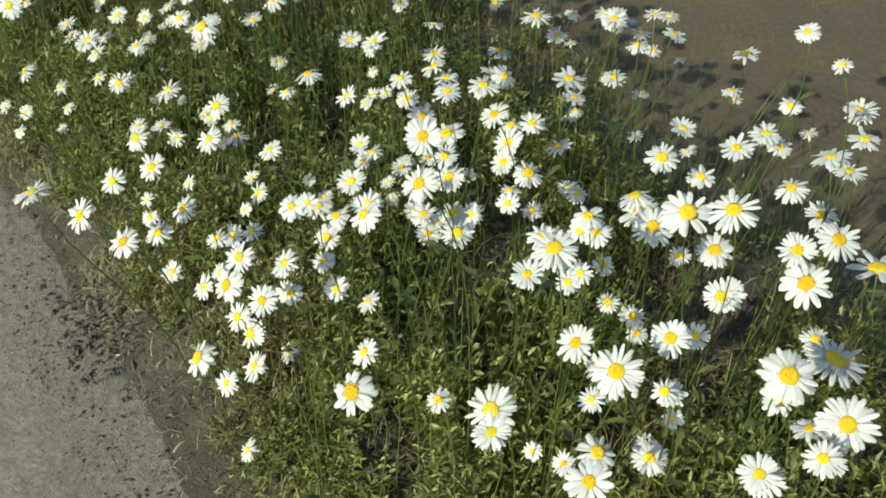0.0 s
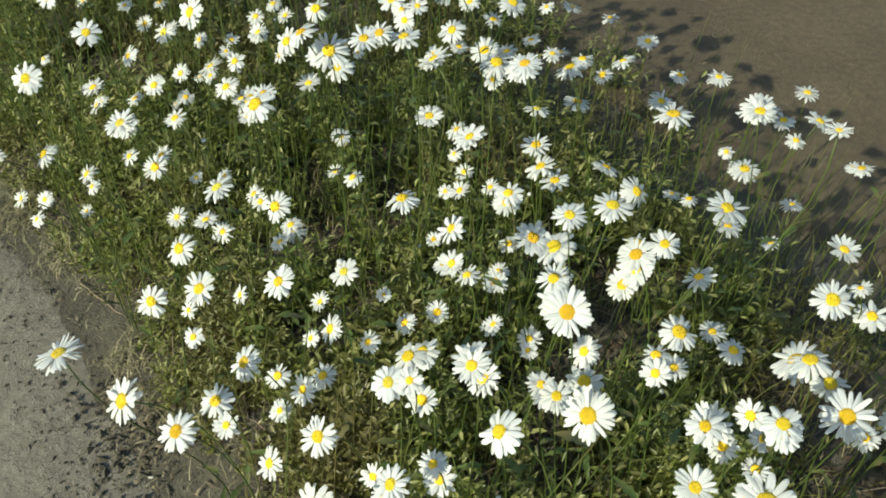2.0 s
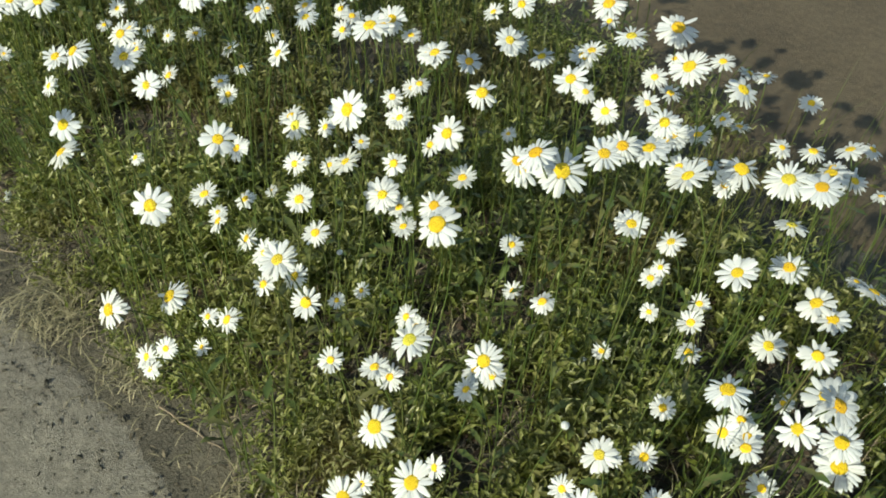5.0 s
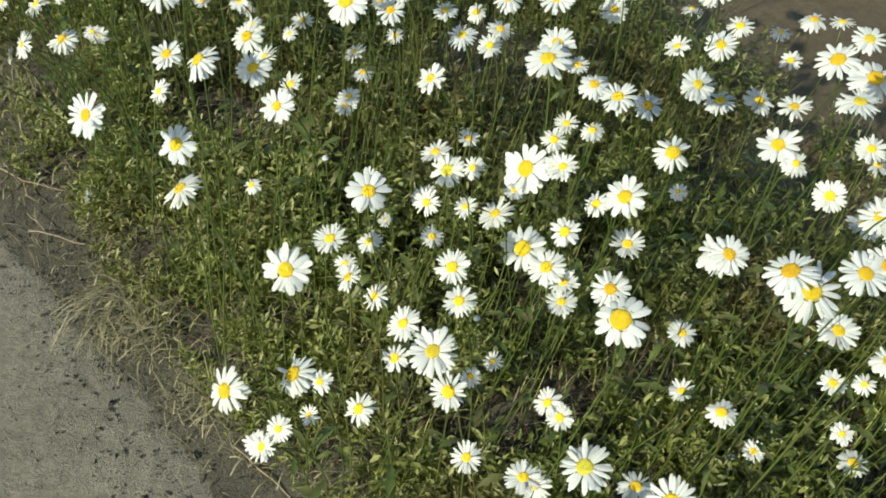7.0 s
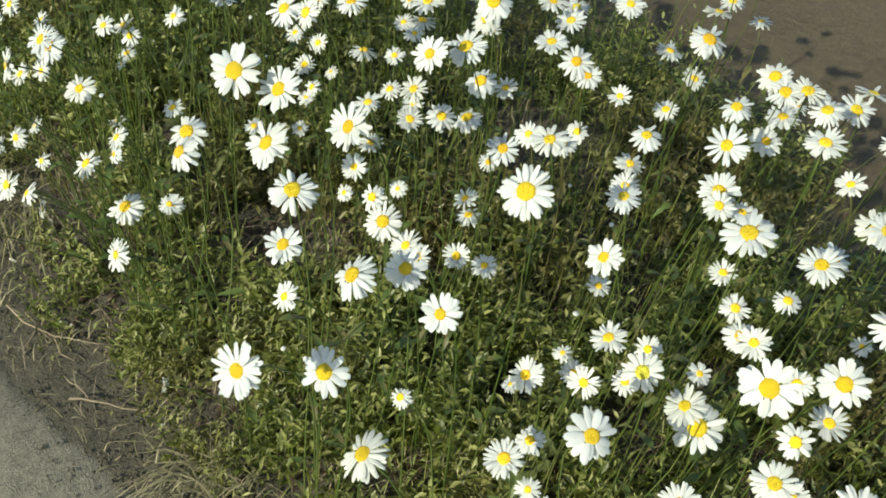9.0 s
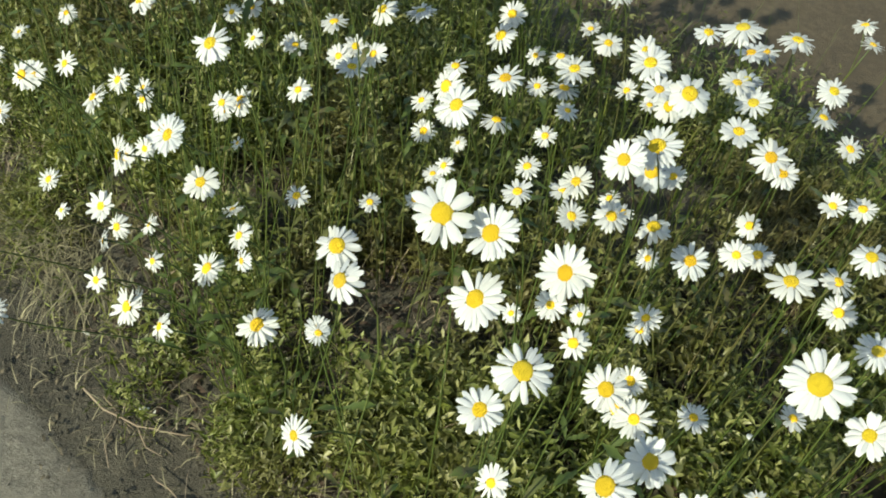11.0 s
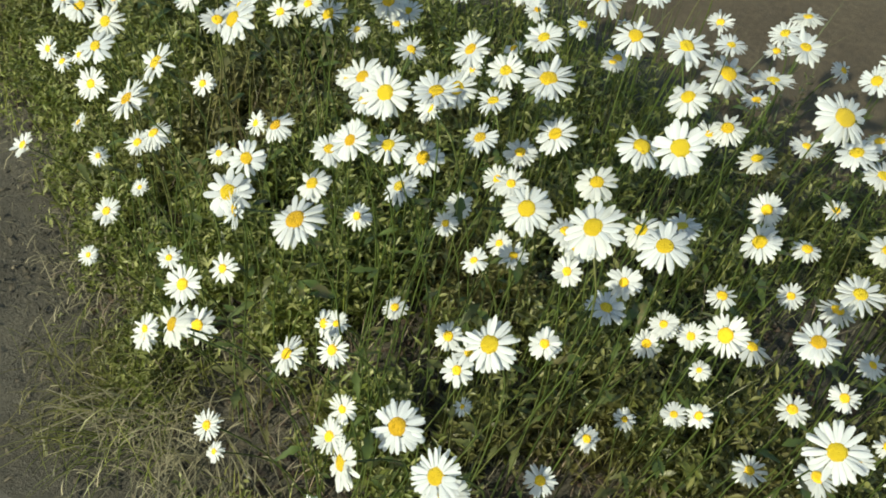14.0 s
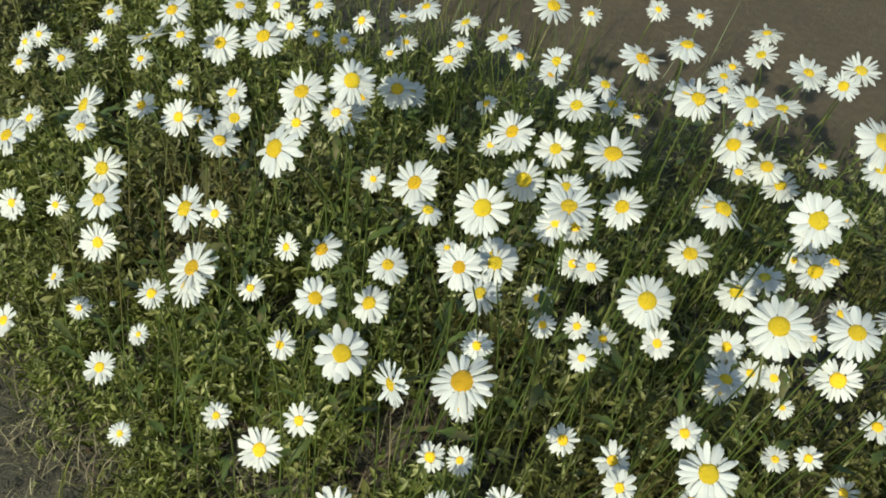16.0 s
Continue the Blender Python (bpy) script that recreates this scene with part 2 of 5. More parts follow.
# ---- low growth ----
def blades(name, count, seed, material, pick, length, width, lean, label, category, turn=(0.0, 360.0)):
    """Many curved tapering blades, each of three segments, as one mesh."""
    r = np.random.RandomState(seed)
    V = np.zeros((count, 7, 3))
    spots = pick(r, count)
    L = r.uniform(*length, count) * spots[:, 3]
    Wd = r.uniform(*width, count) * 0.5
    az, ln = np.radians(r.uniform(*turn, count)), r.uniform(*lean, count)
    side = az + math.pi / 2 + r.uniform(-0.7, 0.7, count)
    for k, s in enumerate((0.0, 0.4, 0.75, 1.0)):
        a = ln * (0.35 + 0.9 * s)
        reach, rise = L * s * np.sin(a), L * s * np.cos(np.minimum(a, 1.75))
        c = np.stack([spots[:, 0] + np.cos(az) * reach, spots[:, 1] + np.sin(az) * reach, spots[:, 2] + rise], 1)
        if k < 3:
            w = Wd * (1.0, 0.95, 0.65)[k]
            o = np.stack([np.cos(side) * w, np.sin(side) * w, np.zeros(count)], 1)
            V[:, 2 * k], V[:, 2 * k + 1] = c - o, c + o
        else:
            V[:, 6] = c
    base = np.arange(count)[:, None] * 7
    q = np.concatenate([base + [0, 1, 3, 2], base + [2, 3, 5, 4]]).tolist()
    t = (base + [4, 5, 6]).tolist()
    ob = mesh_ob(name, V.reshape(-1, 3), q + t, material)
    return tagged(ob, label, category, kind="stuff")


def herb_leaves(name, count, seed, material, pick, size, label):
    """Small folded lobed leaves lying and standing at all angles, as one mesh."""
    r = np.random.RandomState(seed)
    shape = np.array([(0, 0, 0), (-0.16, 0.30, 0.05), (0.16, 0.30, 0.05), (0, 0.42, -0.03), (-0.30, 0.62, 0.10), (0.30, 0.62, 0.10), (0, 0.78, 0.0), (-0.15, 0.92, 0.02), (0.15, 0.92, 0.02), (0, 1.05, -0.06)])
    faces = [(0, 3, 1), (0, 2, 3), (1, 3, 4), (3, 2, 5), (4, 3, 6), (3, 5, 6), (6, 9, 7), (6, 8, 9)]
    spots = pick(r, count)
    s = r.uniform(*size, count) * spots[:, 3]
    az, el, ro = r.uniform(0, 2 * math.pi, count), r.uniform(-0.2, 1.35, count), r.normal(0, 0.6, count)
    P = shape[None] * s[:, None, None] * np.stack([r.uniform(0.32, 0.85, count), np.ones(count), r.uniform(0.6, 2.0, count)], 1)[:, None]
    cr, sr = np.cos(ro)[:, None], np.sin(ro)[:, None]
    x, y, z = P[..., 0] * cr + P[..., 2] * sr, P[..., 1], P[..., 2] * cr - P[..., 0] * sr
    ce, se = np.cos(el)[:, None], np.sin(el)[:, None]
    y, z = y * ce - z * se, y * se + z * ce
    ca, sa = np.cos(az)[:, None], np.sin(az)[:, None]
    V = np.stack([x * ca - y * sa + spots[:, None, 0], x * sa + y * ca + spots[:, None, 1], z + spots[:, None, 2]], -1)
    F = (np.arange(count)[:, None, None] * 10 + np.array(faces)[None]).reshape(-1, 3)
    return tagged(mesh_ob(name, V.reshape(-1, 3), F, material), label, "leaves", kind="stuff")


# bare spots in the bed, across and along it, and their size
BARE = ((0.37, 2.49, 0.10), (0.50, 2.31, 0.07), (0.86, 2.02, 0.10), (0.41, 2.44, 0.08), (0.57, 2.41, 0.05), (0.41, 2.07, 0.08), (0.54, 1.94, 0.08), (0.67, 1.72, 0.07), (0.47, 1.79, 0.06), (0.44, 1.34, 0.09), (0.60, 1.53, 0.08), (0.41, 1.13, 0.09), (0.70, 1.30, 0.10), (0.79, 1.51, 0.07), (0.58, 0.70, 0.08), (0.36, 0.62, 0.09), (0.61, 0.55, 0.07))


def shoots(name, count, seed, material, pick, height, leaf, label):
    """Upright leafy shoots: narrow arching leaves set spirally round a stem, larger towards its foot, as one mesh."""
    r = np.random.RandomState(seed)
    spots = pick(r, count)
    per = r.randint(7, 14, count)
    which = np.repeat(np.arange(count), per)
    n = len(which)
    step = np.concatenate([(np.arange(k) + 0.5) / k for k in per])
    tall = r.uniform(*height, count) * spots[:, 3]
    tilt, way = r.uniform(0.0, 0.45, count), r.uniform(0, 2 * math.pi, count)
    up = tall[which] * step
    foot = spots[which, :3] + np.stack([np.cos(way[which]) * up * np.sin(tilt[which]), np.sin(way[which]) * up * np.sin(tilt[which]), up * np.cos(tilt[which])], 1)
    size = r.uniform(*leaf, n) * (1.15 - 0.65 * step) * spots[which, 3]
    shape = np.array([(0, 0, 0), (-0.10, 0.30, 0.03), (0.10, 0.30, 0.03), (-0.15, 0.62, 0.02), (0.15, 0.62, 0.02), (0, 0.45, -0.03), (0, 1.0, -0.16)])
    faces = np.array([(0, 5, 1), (0, 2, 5), (1, 5, 3), (2, 4, 5), (3, 5, 6), (5, 4, 6)])
    P = shape[None] * size[:, None, None] * np.stack([r.uniform(0.6, 1.35, n), np.ones(n), r.uniform(0.4, 2.2, n)], 1)[:, None]
    el, az = r.uniform(0.05, 1.15, n), r.uniform(0, 2 * math.pi, count)[which] + step * per[which] * 2.4 + r.normal(0, 0.3, n)
    ro = r.normal(0, 0.4, n)
    cr, sr = np.cos(ro)[:, None], np.sin(ro)[:, None]
    x, y, z = P[..., 0] * cr + P[..., 2] * sr, P[..., 1], P[..., 2] * cr - P[..., 0] * sr
    ce, se = np.cos(el)[:, None], np.sin(el)[:, None]
    y, z = y * ce - z * se, y * se + z * ce
    ca, sa = np.cos(az)[:, None], np.sin(az)[:, None]
    V = np.stack([x * ca - y * sa, x * sa + y * ca, z], -1) + foot[:, None]
    F = (np.arange(n)[:, None, None] * 7 + faces[None]).reshape(-1, 3)
    return tagged(mesh_ob(name, V.reshape(-1, 3), F, material), label, "leaves", kind="stuff")


def bed_edge(v):
    """How far the growth's margin towards the path lies from its usual line: the bed bulges out along the way."""
    return float(np.interp(v, (0.8, 1.1, 1.5, 1.7, 2.0, 2.35, 2.7, 2.95, 3.3), (0.015, 0.03, 0.025, -0.025, -0.05, -0.115, -0.095, -0.025, 0.0)))


def spread(u0, u1, v0, v1, z0, z1, patchy=0.5, edge=0.08, fade=0.4, low=1.0):
    """Spots over a stretch of the bed, thinner at its edges and in bare patches, as rows of x, y, z and a size factor."""
    def pick(r, count):
        out = []
        while len(out) < count:
            v = r.uniform(v0, v1)
            out_by = bed_edge(v)
            u = r.uniform(u0 + out_by, u1)
            x, y = 0.8 * u - 0.6 * v, 0.6 * u + 0.8 * v
            p = Vector((x, y, 0))
            keep = min(1.0, (u - u0 - out_by) / edge + 0.25 + 0.6 * noise.noise(p * 6)) * min(1.0, (u1 - u) / fade + 0.05) * min(1.0, (v - v0) / 0.6 + 0.3 * noise.noise(p * 5), (v1 - v) / 0.6 + 0.3 * noise.noise(p * 5))
            bare = noise.noise(p * 3.3 + Vector((4, 1, 0)))
            gap = noise.noise(p * 9.5 + Vector((1, 7, 0)))
            for bu, bv, size in BARE:
                gap = max(gap, 1.1 * (1 - math.hypot(u - bu, v - bv) / size) + 0.5 * gap)
            if r.uniform() > keep or r.uniform() < patchy * max(0.0, bare * 2.2) or r.uniform() < patchy * 1.25 * max(0.0, min(1.0, gap * 3.0 - 0.15)):
                continue
            up = (0.55 + 0.45 * min(1.0, max(0.0, (u - u0 - out_by) / 0.25))) * (1.0 - 0.35 * max(0.0, bare))
            out.append((x, y, soil_height(x, y) + (z0 + (z1 - z0) * r.uniform() ** low) * up, up))
        return np.array(out)
    return pick


blades("grass", 30000, 3, M_GRASS, spread(0.13, 1.36, -0.9, 4.2, -0.003, 0.03, 0.7, 0.16, 0.55), (0.030, 0.120), (0.0010, 0.0026), (0.10, 1.1), "short green grass growing thickly between the daisies", "grass")
blades("tall_grass", 900, 5, M_GRASS, spread(0.30, 1.48, -0.9, 4.2, -0.003, 0.0, 0.3), (0.12, 0.27), (0.0012, 0.0026), (0.05, 0.5), "taller thin upright grass stalks among the daisies", "grass")
blades("bare_stalks", 1200, 6, M_STEM, spread(0.92, 1.46, -0.9, 4.2, -0.003, 0.0, 0.3, 0.2, 0.35), (0.14, 0.36), (0.0010, 0.0022), (0.03, 0.40), "thin upright green stalks at the bed's shaded far edge", "stalks")
shoots("leafy_shoots", 10800, 7, M_LEAF, spread(0.14, 1.22, -0.9, 4.2, -0.004, 0.0, 0.95, 0.16, 0.5), (0.05, 0.19), (0.016, 0.038), "upright shoots with narrow dark green leaves filling the flower bed")
herb_leaves("herb_leaf", 34000, 17, M_LEAF, spread(0.10, 1.20, -0.9, 4.2, 0.0, 0.05, 0.8, 0.16, 0.6, 1.7), (0.008, 0.022), "small lobed green leaves low in the flower bed")
# lighter leaves on this side only, painting the sun that reaches it
shoots("bright_shoots", 3600, 8, M_SUNLIT_LEAF, spread(0.12, 0.85, -0.9, 4.2, -0.004, 0.0, 0.8, 0.16, 0.5), (0.05, 0.17), (0.014, 0.036), "yellow-green leafy shoots near the path's side, coloured lighter for fuller sun")
shoots("far_shoots", 1100, 9, M_LEAF, spread(1.08, 1.5, 1.1, 2.6, -0.004, 0.0, 0.6, 0.1, 0.3), (0.05, 0.16), (0.014, 0.034), "sparse dark green leafy shoots thinning out into bare earth")
blades("dry_grass", 9000, 11, M_STRAW, spread(0.04, 1.3, -0.9, 4.2, 0.0, 0.03, 0.2, 0.05), (0.015, 0.08), (0.0008, 0.002), (0.7, 1.7), "dry straw lying in the flower bed and along its edge", "straw")
# this litter's dark colour also paints the shaded gaps in the bed
blades("leaf_mould", 15000, 13, M_SHADE_MOULD, spread(0.15, 1.22, -0.9, 4.2, 0.0, 0.012, 0.0, 0.08), (0.012, 0.036), (0.003, 0.009), (1.2, 1.62), "brown rotting leaves under the daisies, coloured dark for the shade between plants", "leaf litter")
blades("withered_stems", 3200, 12, M_TWIG, spread(0.12, 1.2, -0.9, 4.2, 0.0, 0.02, 0.1, 0.1), (0.03, 0.12), (0.0009, 0.0018), (0.3, 1.6), "withered brown stems among the green leaves", "dead stems")


# ---- daisies ----
def petal_mesh(seed, fine=True):
    """One ray petal of length 1 along +y: two furrows, a blunt toothed tip, bowed along its length."""
    r = random.Random(seed)
    rows = (0.0, 0.22, 0.48, 0.74, 0.92, 1.0) if fine else (0.0, 0.5, 0.9, 1.0)
    cols = (-1.0, -0.45, 0.0, 0.45, 1.0) if fine else (-1.0, 0.0, 1.0)
    last, n = len(rows) - 1, len(cols)
    wide, tip = r.uniform(0.094, 0.124), r.uniform(0.20, 0.46)
    bow, twist, bend = r.uniform(-0.12, 0.24), r.uniform(-0.35, 0.35), r.uniform(-0.09, 0.09)
    verts, faces = [], []
    for i, s in enumerate(rows):
        half = wide * (0.50 + 0.5 * math.sin(min(1.0, s / 0.55) * math.pi / 2)) * (1 - 0.30 * max(0.0, (s - 0.55) / 0.45) ** 1.6) * (tip if i == last else 0.76 if i == last - 1 else 1.0)
        for j, c in enumerate(cols):
            x = half * c
            y = s - (0.05 * abs(c) ** 2 if i == last else 0.0) - (r.uniform(0.02, 0.08) if i == last and j in (1, 3) and fine else 0.0)
            z = 0.018 * (1 - abs(c)) + (0.030 if j in (1, 3) and fine else 0.0) * math.sin(math.pi * min(1, s + 0.1)) - bow * s * s + twist * c * half * s
            verts.append((x + bend * s * s, y, z))
    for i in range(last):
        for j in range(n - 1):
            a = i * n + j
            faces.append((a, a + 1, a + n + 1, a + n))
    me = bpy.data.meshes.new("petal")
    me.from_pydata(verts, [], faces)
    me.shade_smooth()
    me.materials.append(M_PETAL)
    return me


def disc_mesh(seed):
    """The domed yellow middle, of radius 1, with its rim, a soft dip on top and uneven florets."""
    r = random.Random(seed)
    rings, n = ((0.0, 0.36), (0.30, 0.42), (0.55, 0.40), (0.78, 0.30), (0.94, 0.14), (1.0, -0.06), (0.8, -0.16)), 16
    verts, faces = [(0, 0, rings[0][1])], []
    for rad, z in rings[1:]:
        for k in range(n):
            a = 2 * math.pi * k / n
            q = rad * (1 + r.uniform(-0.03, 0.03))
            verts.append((q * math.cos(a), q * math.sin(a), z + r.uniform(-0.025, 0.025)))
    for k in range(n):
        faces.append((0, 1 + k, 1 + (k + 1) % n))
    for i in range(len(rings) - 2):
        for k in range(n):
            a, b = 1 + i * n + k, 1 + i * n + (k + 1) % n
            faces.append((a, a + n, b + n, b))
    me = bpy.data.meshes.new("disc")
    me.from_pydata(verts, [], faces)
    me.shade_smooth()
    me.materials.append(M_DISC)
    return me


def calyx_mesh():
    """The green cup of overlapping scales under the head, of radius 1."""
    verts, faces, n = [], [], 14
    for rad, z in ((0.16, -0.62), (0.62, -0.50), (0.98, -0.18), (1.12, -0.02)):
        for k in range(n):
            a = 2 * math.pi * k / n
            q = rad * (1.05 if k % 2 and z > -0.1 else 1.0)
            verts.append((q * math.cos(a), q * math.sin(a), z + (0.10 if k % 2 and z > -0.1 else 0)))
    for i in range(3):
        for k in range(n):
            a, b = i * n + k, i * n + (k + 1) % n
            faces.append((a, b, b + n, a + n))
    me = bpy.data.meshes.new("calyx")
    me.from_pydata(verts, [], faces)
    me.shade_smooth()
    me.materials.append(M_CALYX)
    return me


PETALS = [petal_mesh(100 + k) for k in range(10)]
PLAIN_PETALS = [petal_mesh(150 + k, False) for k in range(10)]
DISCS = [disc_mesh(200 + k) for k in range(5)]
CALYX = calyx_mesh()


def petal_poses(r, radius, droop, ragged):
    """The poses of a head's petals: one ring and some that lie half over it."""
    broad = r.random() < 0.3
    n, wide = (r.randint(22, 28), r.uniform(1.40, 1.65)) if broad else (r.randint(32, 42), r.uniform(1.00, 1.24))
    start, inner, loose = r.uniform(0, 360), 0.23, r.uniform(4, 9)
    for k in range(n):
        if r.random() < ragged:
            continue
        a = start + 360 * k / n + r.uniform(-loose, loose)
        long = (1 - inner) * (r.uniform(0.90, 1.08) if r.random() < 0.75 else r.uniform(0.70, 0.95))
        rise = r.uniform(-13, 12) - droop + (4 if k % 2 else -4)
        m = pose(0, 0, 0, 0, 0, a) @ pose(0, inner * radius, 0.001 if k % 2 else -0.001, rise, r.uniform(-13, 13), r.uniform(-7, 7))
        yield m @ Matrix.Diagonal((long * radius * wide * r.uniform(0.85, 1.15), long * radius, long * radius, 1))


def tube(points, radii, sides=5):
    verts, faces = [], []
    for i, (p, q) in enumerate(zip(points, radii)):
        t = (points[min(i + 1, len(points) - 1)] - points[max(i - 1, 0)]).normalized()
        s = t.orthogonal().normalized() if i == 0 else (s - t * s.dot(t)).normalized()
        b = t.cross(s)
        for k in range(sides):
            a = 2 * math.pi * k / sides
            verts.append(p + q * (math.cos(a) * s + math.sin(a) * b))
    for i in range(len(points) - 1):
        for k in range(sides):
            a, c = i * sides + k, i * sides + (k + 1) % sides
            faces.append((a, c, c + sides, a + sides))
    faces.append(tuple(range((len(points) - 1) * sides, len(points) * sides)))
    return verts, faces


def leaf_mesh(seed):
    """A narrow toothed leaf of length 1 that stands off a stem along +y."""
    r = random.Random(seed)
    rise, verts = r.uniform(0.3, 0.9), []
    for s, w, h in ((0.0, 0.05, 0.0), (0.25, 0.07, 0.22), (0.35, 0.13, 0.32), (0.5, 0.09, 0.45), (0.62, 0.17, 0.52), (0.8, 0.10, 0.56), (1.0, 0.02, 0.48)):
        verts += [(-w, s, rise * h), (0, s, rise * h - 0.03), (w, s, rise * h)]
    faces = [(3 * k + c, 3 * k + c + 1, 3 * k + c + 4, 3 * k + c + 3) for k in range(6) for c in (0, 1)]
    me = bpy.data.meshes.new("leaf")
    me.from_pydata(verts, [], faces)
    me.shade_smooth()
    me.materials.append(M_STEM)
    return me


LEAVES = [leaf_mesh(300 + k) for k in range(6)]


def stem_leaves(r, points, stem):
    for _ in range(r.randint(2, 3)):
        i = r.randint(0, len(points) - 4)
        p, size = points[i].lerp(points[i + 1], r.random()), r.uniform(0.014, 0.032)
        on_mesh("leaf", r.choice(LEAVES), stem, Matrix.Translation(p) @ pose(0, 0, 0, 0, 0, r.uniform(0, 360)) @ Matrix.Diagonal((size, size, size, 1)))


def stem_line(r, head, facing):
    """A bent line from the soil to the head."""
    lean = Vector((r.uniform(-0.12, 0.14), r.uniform(-0.10, 0.14), 0)) * head.z
    base = Vector((head.x, head.y, 0)) + lean
    u = across(base.x, base.y)
    base += Vector((0.8, 0.6, 0)) * (max(0.17, min(1.25, u)) - u)
    base.z = soil_height(base.x, base.y) - 0.006
    a, b = base + Vector((0, 0, 0.45 * head.z)), head - facing * 0.28 * head.z
    pts = [base.lerp(a, t).lerp(a.lerp(b, t), t).lerp(a.lerp(b, t).lerp(b.lerp(head, t), t), t) for t in (0, 0.16, 0.33, 0.5, 0.66, 0.8, 0.91, 1)]
    return pts


def stalk(r, thing, head, facing, thick):
    """A bent stem from the soil to the head, with its leaves."""
    pts = stem_line(r, head, facing)
    base = pts[0]
    thing.location = base
    v, f = tube([p - base for p in pts], [thick * q for q in (1.15, 1.05, 1, 0.95, 0.9, 0.85, 0.85, 1.1)])
    stem = mesh_ob("stem", v, f, M_STEM, thing)
    stem_leaves(r, [p - base for p in pts], stem)
    return base


daisy_count = 0
LABELS = ("white oxeye daisy in full bloom with a yellow disc", "large white oxeye daisy facing the sun on a tall stem", "small white oxeye daisy low among the grass", "white oxeye daisy tilted sideways on a bent stem")


def sun_facing(r, yaw, tip, u):
    """Heads lean out over the path at the bed's near side and stand level towards its far side."""
    if yaw is None:
        s = 0.52 - 0.44 * max(0.0, min(1.0, (u - 0.2) / 0.9)) + 0.12 * max(0.0, min(1.0, (0.3 - u) / 0.2))
        return Vector((-0.74 * s + r.gauss(0, 0.20), -0.68 * s + r.gauss(0, 0.20), 0.86)).normalized()
    return Vector((math.cos(radians(yaw)) * math.sin(radians(tip)), math.sin(radians(yaw)) * math.sin(radians(tip)), math.cos(radians(tip))))


def add_to(verts, faces, me, m):
    b = len(verts)
    verts += [m @ v.co for v in me.vertices]
    faces += [tuple(b + k for k in p.vertices) for p in me.polygons]


def daisy(x, y, z, d, yaw=None, tip=None):
    """A daisy with the middle of its head at x, y, z and a head d across; it faces the sun unless yaw (from +x) and tip (from upright) say otherwise, in degrees."""
    global daisy_count
    daisy_count += 1
    r = random.Random(daisy_count * 7919)
    facing = sun_facing(r, yaw, tip, across(x, y))
    thing = tagged(new("daisy"), LABELS[3] if tip is not None and tip > 45 else LABELS[1] if d > 0.05 else LABELS[2] if d < 0.034 else LABELS[0], "flower", "daisies in the bed")
    radius = d / 2
    mid = radius * r.uniform(0.31, 0.365)
    head = Vector((x, y, z)) - facing * 0.1 * mid
    base = stalk(r, thing, head - facing * mid * 0.7, facing, 0.0008 + 0.008 * radius)
    turn = facing.to_track_quat("Z", "Y").to_matrix().to_4x4()
    place = Matrix.Translation(head - base) @ turn
    size = Matrix.Diagonal((mid, mid, mid, 1))
    on_mesh("calyx", CALYX, thing, place @ size)
    droop = r.choice((-10, -4, 1, 4, 8, 13, 22))
    ragged = 0.14 if r.random() < 0.2 else 0.0
    disc = on_mesh("disc", r.choice(DISCS), thing, place @ pose(0, 0, 0, 0, 0, r.uniform(0, 360)) @ size)
    if d > PETAL_SIZE:
        back = size.inverted()
        for m in petal_poses(r, radius, droop, ragged):
            on_mesh("petal", r.choice(PETALS), disc, back @ m)
    else:
        verts, faces = [], []
        for m in petal_poses(r, radius, droop, ragged):
            add_to(verts, faces, r.choice(PETALS), m)
        mesh_ob("petals", verts, faces, M_PETAL, thing).matrix_basis = place


def small_daisies(spots):
    """The many lesser daisies that stand between the others, as one mesh of three materials."""
    r = random.Random(41)
    bags = [([], []) for _ in range(3)]
    for x, y, z, d in spots:
        facing = sun_facing(r, None, None, across(x, y))
        radius = d / 2
        mid = radius * r.uniform(0.305, 0.36)
        head = Vector((x, y, z)) - facing * 0.1 * mid
        place = Matrix.Translation(head) @ facing.to_track_quat("Z", "Y").to_matrix().to_4x4()
        droop = r.choice((-10, -4, 1, 4, 8, 13, 22))
        for m in petal_poses(r, radius, droop, 0.12 if r.random() < 0.2 else 0.0):
            add_to(*bags[0], r.choice(PLAIN_PETALS), place @ m)
        size = Matrix.Diagonal((mid, mid, mid, 1))
        add_to(*bags[1], r.choice(DISCS), place @ size)
        add_to(*bags[2], CALYX, place @ size)
        pts = stem_line(r, head - facing * mid * 0.7, facing)
        v, f = tube(pts, [0.0009] * len(pts))
        b = len(bags[2][0])
        bags[2][0].extend(v)
        bags[2][1].extend(tuple(b + k for k in q) for q in f)
        for _ in range(2):
            i, q = r.randint(0, 4), r.uniform(0.018, 0.040)
            add_to(*bags[2], r.choice(LEAVES), Matrix.Translation(pts[i]) @ pose(0, 0, 0, 0, 0, r.uniform(0, 360)) @ Matrix.Diagonal((q, q, q, 1)))
    verts, faces, which = [], [], []
    for k, (v, f) in enumerate(bags):
        b = len(verts)
        verts += v
        faces += [tuple(b + i for i in q) for q in f]
        which += [k] * len(f)
    ob = mesh_ob("small_daisies", verts, faces, M_PETAL)
    ob.data.materials.append(M_DISC)
    ob.data.materials.append(M_STEM)
    ob.data.polygons.foreach_set("material_index", which)
    return tagged(ob, "many lesser white daisies crowded between the larger ones", "flowers", kind="stuff")


PETAL_SIZE = 0.0456

daisy(-0.322, 1.502, 0.663, 0.045)
daisy(-0.215, 1.750, 0.530, 0.043)
daisy(-0.330, 1.655, 0.576, 0.039)

